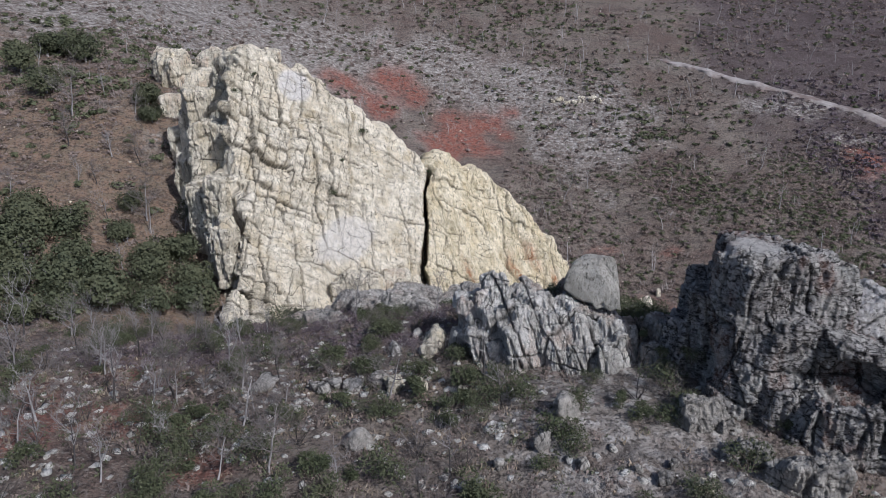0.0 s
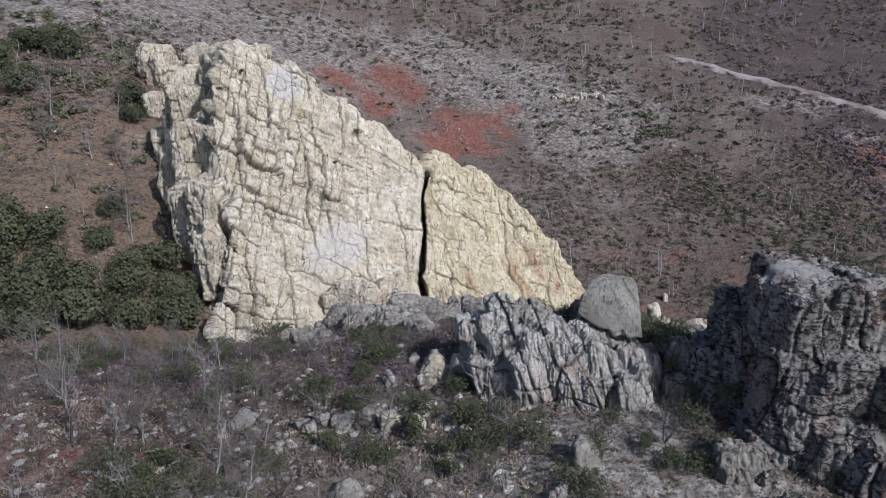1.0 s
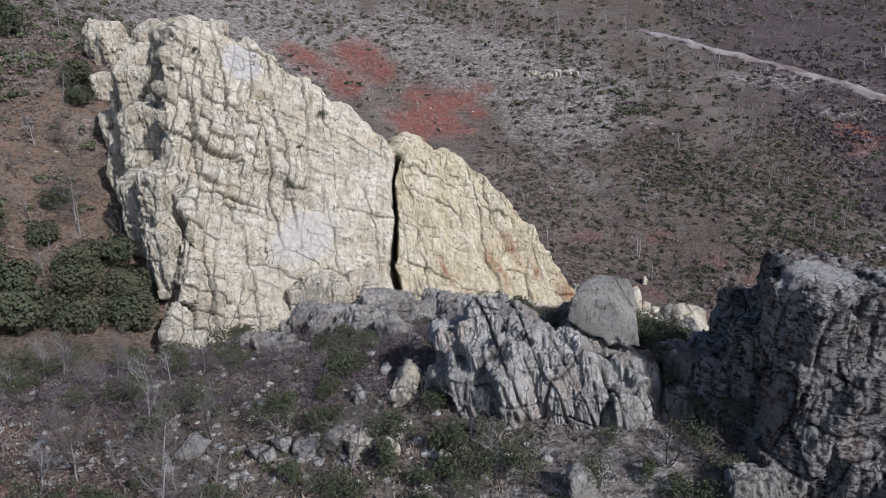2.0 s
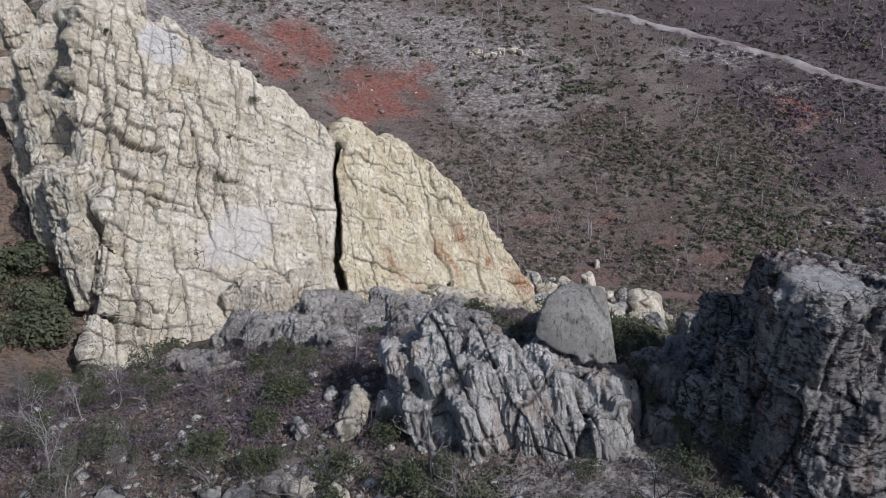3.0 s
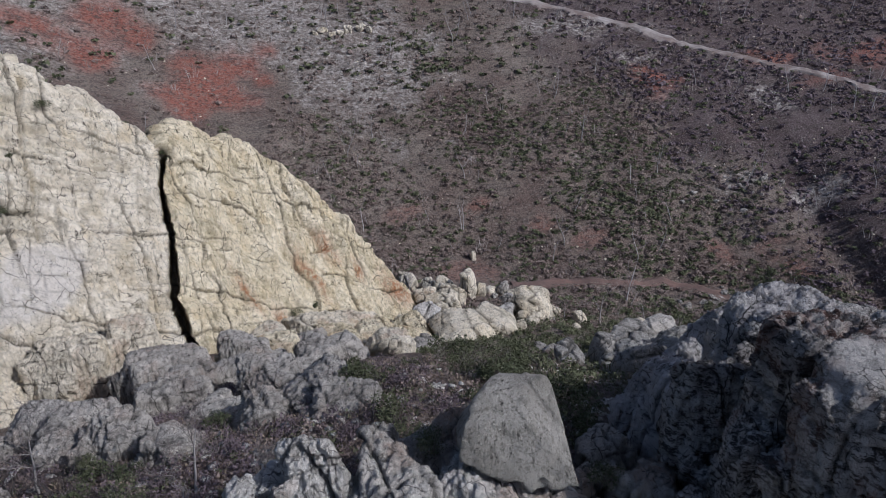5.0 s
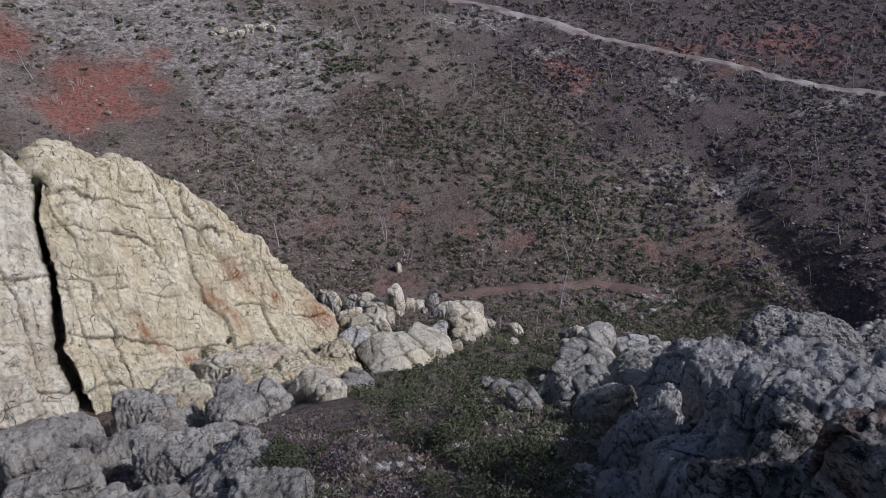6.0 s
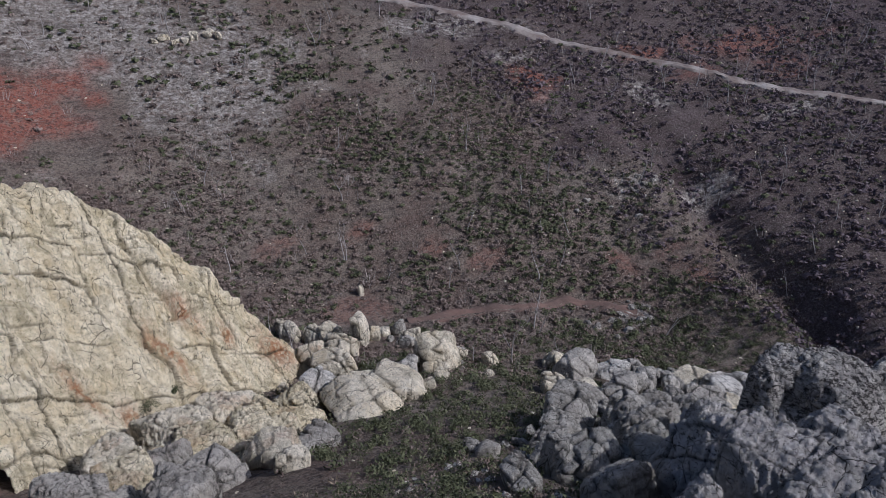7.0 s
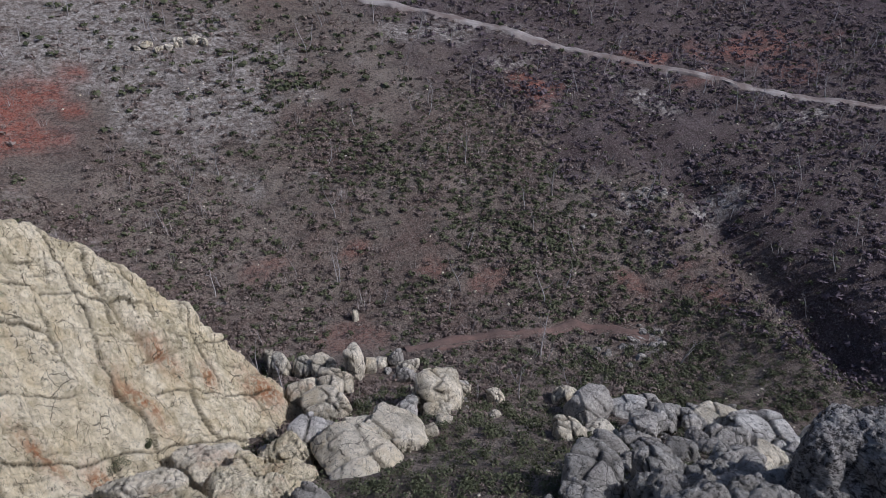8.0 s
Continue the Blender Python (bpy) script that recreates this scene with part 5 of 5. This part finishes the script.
# junipers
TREES = []
for _k in range(4):
    (_lv, _lf), (_sv, _sf) = make_juniper(80 + _k, 1.8 + 0.2 * _k, 2.9 + 0.25 * _k)
    TREES.append(thing_from("juniper", "bushy dark green juniper on the hillside", "tree", "junipers", [("crown", mesh_of("crown", _lv, _lf, JUNIPER, False), ""), ("trunk", mesh_of("trunk", _sv, _sf, SNAG), "grey twisted trunk")]))
JUNIPERS = [(-29.0, 55.2, 1.3), (-33.6, 56.8, 1.2), (-40.2, 65.0, 1.2), (-37.6, 67.6, 1.0), (-27.1, 67.9, 1.1), (-23.2, 60.9, 1.1), (-33.9, 73.8, 0.7), (-50.8, 91.9, 1.1), (-58, 107, 1.3), (-55, 109, 1.3), (-52, 106, 1.2), (-57.6, 98.9, 1.2), (-12.8, 55.0, 0.6), (-29.1, 66.1, 1.0), (-39.1, 60.1, 1.2), (-42.0, 67.7, 1.0), (-31.2, 47.9, 0.9),
            (-37.6, 91.1, 0.9), (-36.1, 87.8, 0.7), (-27.6, 74.1, 0.8), (-31.5, 60.5, 1.2), (-36, 53.5, 1.1), (-26.2, 58.5, 1.0), (-43, 57, 1.2), (-35, 63, 1.1), (-31, 52, 1.0), (-38, 50, 1.1), (-41, 61, 1.2), (-33, 69, 0.8), (-45, 64, 1.2), (-24.5, 64.5, 0.9), (-28, 63, 1.0)]
for _i, (_x, _y, _s) in enumerate(JUNIPERS):
    put(TREES[_i % 4], _x, _y, _s, _i * 1.7, used)

# dead trees near the camera
SNAGS = []
for _k in range(6):
    (_tv, _tf), (_bv, _bf) = make_snag(90 + _k, 2.2 + 0.3 * _k, 3, 2 + _k % 2)
    SNAGS.append(thing_from("dead_tree", "bare silvery dead tree standing in the brush", "dead tree", "dead trees", [("trunk", mesh_of("trunk", _tv, _tf, CHAR if _k % 3 == 1 else SNAG), "charred trunk" if _k % 3 == 1 else ""), ("bare_crown", mesh_of("bare_crown", _bv, _bf, TWIG if _k % 2 else SNAG), "bare forked limbs")]))
DEAD = [(-19.5, 29, 1.1), (-14.6, 33.3, 1.1), (-12.5, 35.8, 1.0), (-10, 30, 0.9), (-17.1, 31.8, 0.9), (-2.8, 32.4, 0.8), (-12.9, 28, 0.8), (-8.1, 27.8, 0.6), (-25.7, 46.2, 0.8), (-8.2, 31.1, 0.6), (-27.8, 42, 0.9), (-25.9, 44.2, 0.8), (-4.6, 25.7, 0.6), (-16.3, 44, 0.8), (-14.6, 24.8, 0.7), (-9.9, 25.6, 0.7), (-16, 25.6, 0.7), (-45.2, 86.5, 1.4), (-38.3, 80.5, 1.3), (-35.1, 80.3, 1.2), (-21.7, 44.5, 0.6), (-20.5, 37, 0.9), (-23, 33.5, 1.0), (-6.5, 47.5, 0.8), (2.5, 28, 0.5), (-1, 24.5, 0.6)]
for _i in range(34):
    DEAD.append((rng.uniform(-24, 3), rng.uniform(24, 46), rng.uniform(0.4, 0.85)))
for _i in range(16):
    DEAD.append((rng.uniform(-46, -27), rng.uniform(58, 98), rng.uniform(0.8, 1.3)))
for _i, (_x, _y, _s) in enumerate(DEAD):
    put(SNAGS[_i % 6], _x, _y, _s, _i * 2.1, used, 0.1 * math.sin(_i * 3.3))


# ---- far brush, joined ----
def scatter(name, label, category, templates, places, material, smooth=False):
    """Many small plants or stones as one object: each place is x, y, scale, turn, template."""
    vs, fs, o, dry = [], [], 0, []
    z = ground_at(places[:, 0], places[:, 1])
    for (x, y, s, t, k), zz in zip(places, z):
        v, f = templates[int(k)]
        c, sn = math.cos(t) * s, math.sin(t) * s
        vs.append(np.stack([c * v[:, 0] - sn * v[:, 1] + x, sn * v[:, 0] + c * v[:, 1] + y, s * v[:, 2] + zz - 0.02], 1))
        fs.append(f + o)
        o += len(v)
        dry.append(np.full(len(v), (x * 7.77 + y * 3.33) % 1.0))
    return tagged(new(name, mesh_of(name, np.concatenate(vs), np.concatenate(fs), material, smooth, {"dry": np.concatenate(dry)})), label, category, kind="stuff")


def density(x, y):
    p = np.stack([x, y, x * 0], 1)
    return 0.78 + 0.75 * fbm(p / 11.0, 4, 61)


def seeds(n, x0, x1, y0, y1, kinds, smin, smax, gap=0.0, keep=None, bare=True):
    """Places for plants: thinned by patches, bare on the red soil, off the rocks and both tracks."""
    x, y = rng.uniform(x0, x1, n), rng.uniform(y0, y1, n)
    ok = rng.uniform(size=n) < density(x, y)
    if bare:
        ok &= rng.uniform(size=n) > 0.85 * patches(x, y, RED)
        ok &= rng.uniform(size=n) > 0.15 * patches(x, y, PALE)
    out = []
    for a, b in zip(x[ok], y[ok]):
        if keep is not None and not keep(a, b):
            continue
        if free(a, b, gap) and off_road(a, b, 1.1) and off_road(a, b, 1.0, TRAIL_XY):
            out.append((a, b, rng.uniform(smin, smax), rng.uniform(0, 6.28), rng.randint(kinds)))
    return np.array(out)


def seen(x, y):
    """Inside the wedge of hillside before the path."""
    return y > 0.45 * abs(x) - 5 or x > 60


_rnd = np.random.RandomState(7)
MID_GREEN = [tuft(_rnd, 40, 0.75, 0.8, 6, 0.18) for _ in range(7)]
MID_BROWN = [tuft(_rnd, 33, 0.7, 0.7, 6, 0.16) for _ in range(6)]
FAR_GREEN = [tuft(_rnd, 19, 0.75, 0.75, 4, 0.26) for _ in range(6)]
FAR_BROWN = [tuft(_rnd, 15, 0.7, 0.65, 4, 0.24) for _ in range(6)]


for _set in (MID_GREEN, MID_BROWN, FAR_GREEN, FAR_BROWN):
    for _v, _f in _set:
        _v *= (1.12, 1.12, 0.92)


def green_band(x, y):
    """Greener brush on the low ground and up the draw; brown on the open slope and the shaded one."""
    mid = np.interp(y, [80, 100, 116, 139, 152, 178, 210], [58, 62, 56, 47, 41, 33, 20])
    return seen(x, y) and rng.uniform() < 0.36 + 0.64 * math.exp(-((x - mid) / (11 + 0.06 * max(0, y - 120))) ** 2) - 0.16 * (x > 72)


scatter("far_brush", "dusty green brush dotting the far hillside", "brush", MID_GREEN, seeds(10500, -60, 150, 76, 135, 7, 0.3, 0.85, 0.3, green_band), GREEN)
scatter("far_brush", "dense dark green brush on the low ground beyond the fin", "brush", MID_GREEN, seeds(4200, 18, 84, 84, 132, 7, 0.3, 0.8, 0.3, green_band), GREEN)
scatter("far_brush", "brown leafless brush on the far hillside", "brush", MID_BROWN, seeds(11500, -60, 80, 76, 135, 6, 0.3, 0.95, 0.3, seen), BROWN)
for _x0, _x1, _y0, _y1, _c in ((-110, 240, 135, 250, 12500), (150, 240, 60, 135, 1500)):
    scatter("far_brush", "small dark brush high on the far hillside", "brush", FAR_GREEN, seeds(_c, _x0, _x1, _y0, _y1, 6, 0.45, 1.2, 0.3, green_band), GREEN)
    scatter("far_brush", "brown brush high on the far hillside", "brush", FAR_BROWN, seeds(_c, _x0, _x1, _y0, _y1, 6, 0.4, 1.15, 0.3, seen), BROWN)
SPIKES = []
for _k in range(6):
    _c = _rnd.uniform(-0.35, 0.35, (11, 3)) * (1, 1, 0)
    _tip = _c * 2.0 + np.stack([_rnd.normal(size=11) * 0.15, _rnd.normal(size=11) * 0.15, _rnd.uniform(0.5, 1.3, 11)], 1)
    _side = np.stack([_rnd.normal(size=11), _rnd.normal(size=11), np.zeros(11)], 1) * 0.022
    SPIKES.append((np.stack([_c - _side, _c + _side, _tip], 1).reshape(-1, 3), np.arange(33).reshape(11, 3)))
scatter("bare_twigs", "pale grey bare burnt twigs standing over the brush", "dead brush", SPIKES, seeds(2600, -60, 170, 76, 200, 6, 0.6, 1.5, 0.2, seen, False), TWIG)
NEAR_GREEN = [tuft(_rnd, 60, 0.75, 0.75, 7, 0.12) for _ in range(7)]
NEAR_BROWN = [tri_sprays(_rnd, clump_centres(_rnd, 60, 0.7, 0.7, 7, 0.3), 0.09) for _ in range(6)]
LOW = [tri_sprays(_rnd, clump_centres(_rnd, 9, 0.4, 0.2, 3, 0.2), 0.12) for _ in range(6)]
scatter("low_scrub", "low grey-brown scrub between the bushes of the far hillside", "brush", LOW, seeds(8000, -60, 150, 74, 165, 6, 0.6, 1.5, 0.0, seen), BROWN)
scatter("low_scrub", "low dry scrub on the slope beside the fin", "brush", LOW, seeds(2600, -80, 70, 45, 110, 6, 0.6, 1.4, 0.0), BROWN)
# purple twigs toned darker as well, taking on part of this slope's shade
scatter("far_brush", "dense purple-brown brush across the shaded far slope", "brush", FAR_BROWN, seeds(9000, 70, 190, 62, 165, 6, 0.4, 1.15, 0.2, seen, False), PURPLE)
scatter("slope_brush", "green brush in the hollow between the rocks", "brush", NEAR_GREEN, seeds(2700, 12, 76, 44, 86, 7, 0.35, 0.95, 0.1, None, False), GREEN)
scatter("slope_brush", "brown brush among the boulders of the slope", "brush", NEAR_BROWN, seeds(2100, -10, 105, 40, 90, 6, 0.35, 0.9, 0.1, None, False), BROWN)
scatter("slope_brush", "purple-grey leafless brush between the ridge and the fin", "brush", NEAR_BROWN, seeds(3000, -24, 10, 37, 58, 6, 0.3, 0.9, 0.1, None, False), PURPLE)
scatter("slope_brush", "dark twiggy brush in the gaps between boulders", "brush", NEAR_BROWN, seeds(2400, 14, 72, 44, 84, 6, 0.35, 0.9, -0.3, None, False), JUNIPER)
scatter("side_brush", "scattered brush on the brown slope beside the fin", "brush", MID_GREEN, seeds(1300, -90, -15, 50, 135, 7, 0.5, 1.5, 0.1), GREEN)
scatter("side_brush", "dry brush on the brown slope beside the fin", "brush", MID_BROWN, seeds(1000, -90, -10, 46, 135, 6, 0.4, 1.0, 0.1), BROWN)
# low cover close by: small tufts and dry litter
_tuft = []
for _k in range(5):
    _c = clump_centres(_rnd, 24, 0.32, 0.22, 6, 0.2)
    _tuft.append(tri_sprays(_rnd, _c, 0.062))
scatter("ground_cover", "low grey-brown tufts and dry litter between shrubs", "ground cover", _tuft, seeds(5500, -32, 20, 20, 58, 5, 0.5, 1.7, 0.0, None, False), BROWN)
scatter("ground_cover", "low green tufts between shrubs", "ground cover", _tuft, seeds(3000, -32, 20, 20, 58, 5, 0.5, 1.5, 0.0, None, False), GREEN)
_grass = []
for _k in range(5):
    _c = _rnd.uniform(-0.35, 0.35, (26, 3)) * (1, 1, 0)
    _tip = _c + np.stack([_rnd.normal(size=26) * 0.09, _rnd.normal(size=26) * 0.09, _rnd.uniform(0.10, 0.26, 26)], 1)
    _side = np.stack([_rnd.normal(size=26), _rnd.normal(size=26), np.zeros(26)], 1) * 0.022
    _grass.append((np.stack([_c - _side, _c + _side, _tip], 1).reshape(-1, 3), np.arange(78).reshape(26, 3)))
scatter("dry_grass", "pale dry grass tufts on the near ridge", "grass", _grass, seeds(2200, -34, 20, 20, 58, 5, 0.6, 1.2, 0.0, None, False), STRAW)
# stones
_small = []
for _k in range(6):
    _b = bmesh.new()
    bmesh.ops.create_icosphere(_b, subdivisions=1, radius=0.15)
    _v = np.array([w.co[:] for w in _b.verts])
    _f = np.array([[w.index for w in g.verts] for g in _b.faces])
    _b.free()
    _v = _v * (1 + 0.35 * _rnd.normal(size=(len(_v), 1)).clip(-1, 1)) * (1.2, 0.9, 0.7)
    _small.append((_v, _f))
scatter("loose_stones", "loose pale stones strewn over the near ridge", "stones", _small, seeds(3000, -24, 20, 21, 56, 6, 0.3, 1.9, 0.0, None, False), RIB_ROCK)
scatter("loose_stones", "pale stones strewn over the valley and far slope", "stones", _small, seeds(1800, -60, 120, 50, 150, 6, 0.4, 1.5, 0.0, seen, False), PALE_ROCK)
# far dead trees
_fs = []
for _k in range(6):
    _a, _b2 = make_snag(120 + _k, 3.0 + 0.3 * _k, 2, 1)
    _fs.append((np.concatenate([_a[0][:, :], _b2[0]]), None, _a, _b2))
_snags = []
for _v, _n0, _a, _b2 in _fs:
    # quads of the trunk's five-sided and the limbs' three-sided prisms alike
    _snags.append((_v, np.concatenate([_a[1], _b2[1] + len(_a[0])])))
scatter("far_dead_trees", "pale bare dead trees scattered over the far hillside", "dead trees", _snags, seeds(600, -60, 160, 78, 215, 6, 0.5, 1.15, 0.2, seen), SNAG)
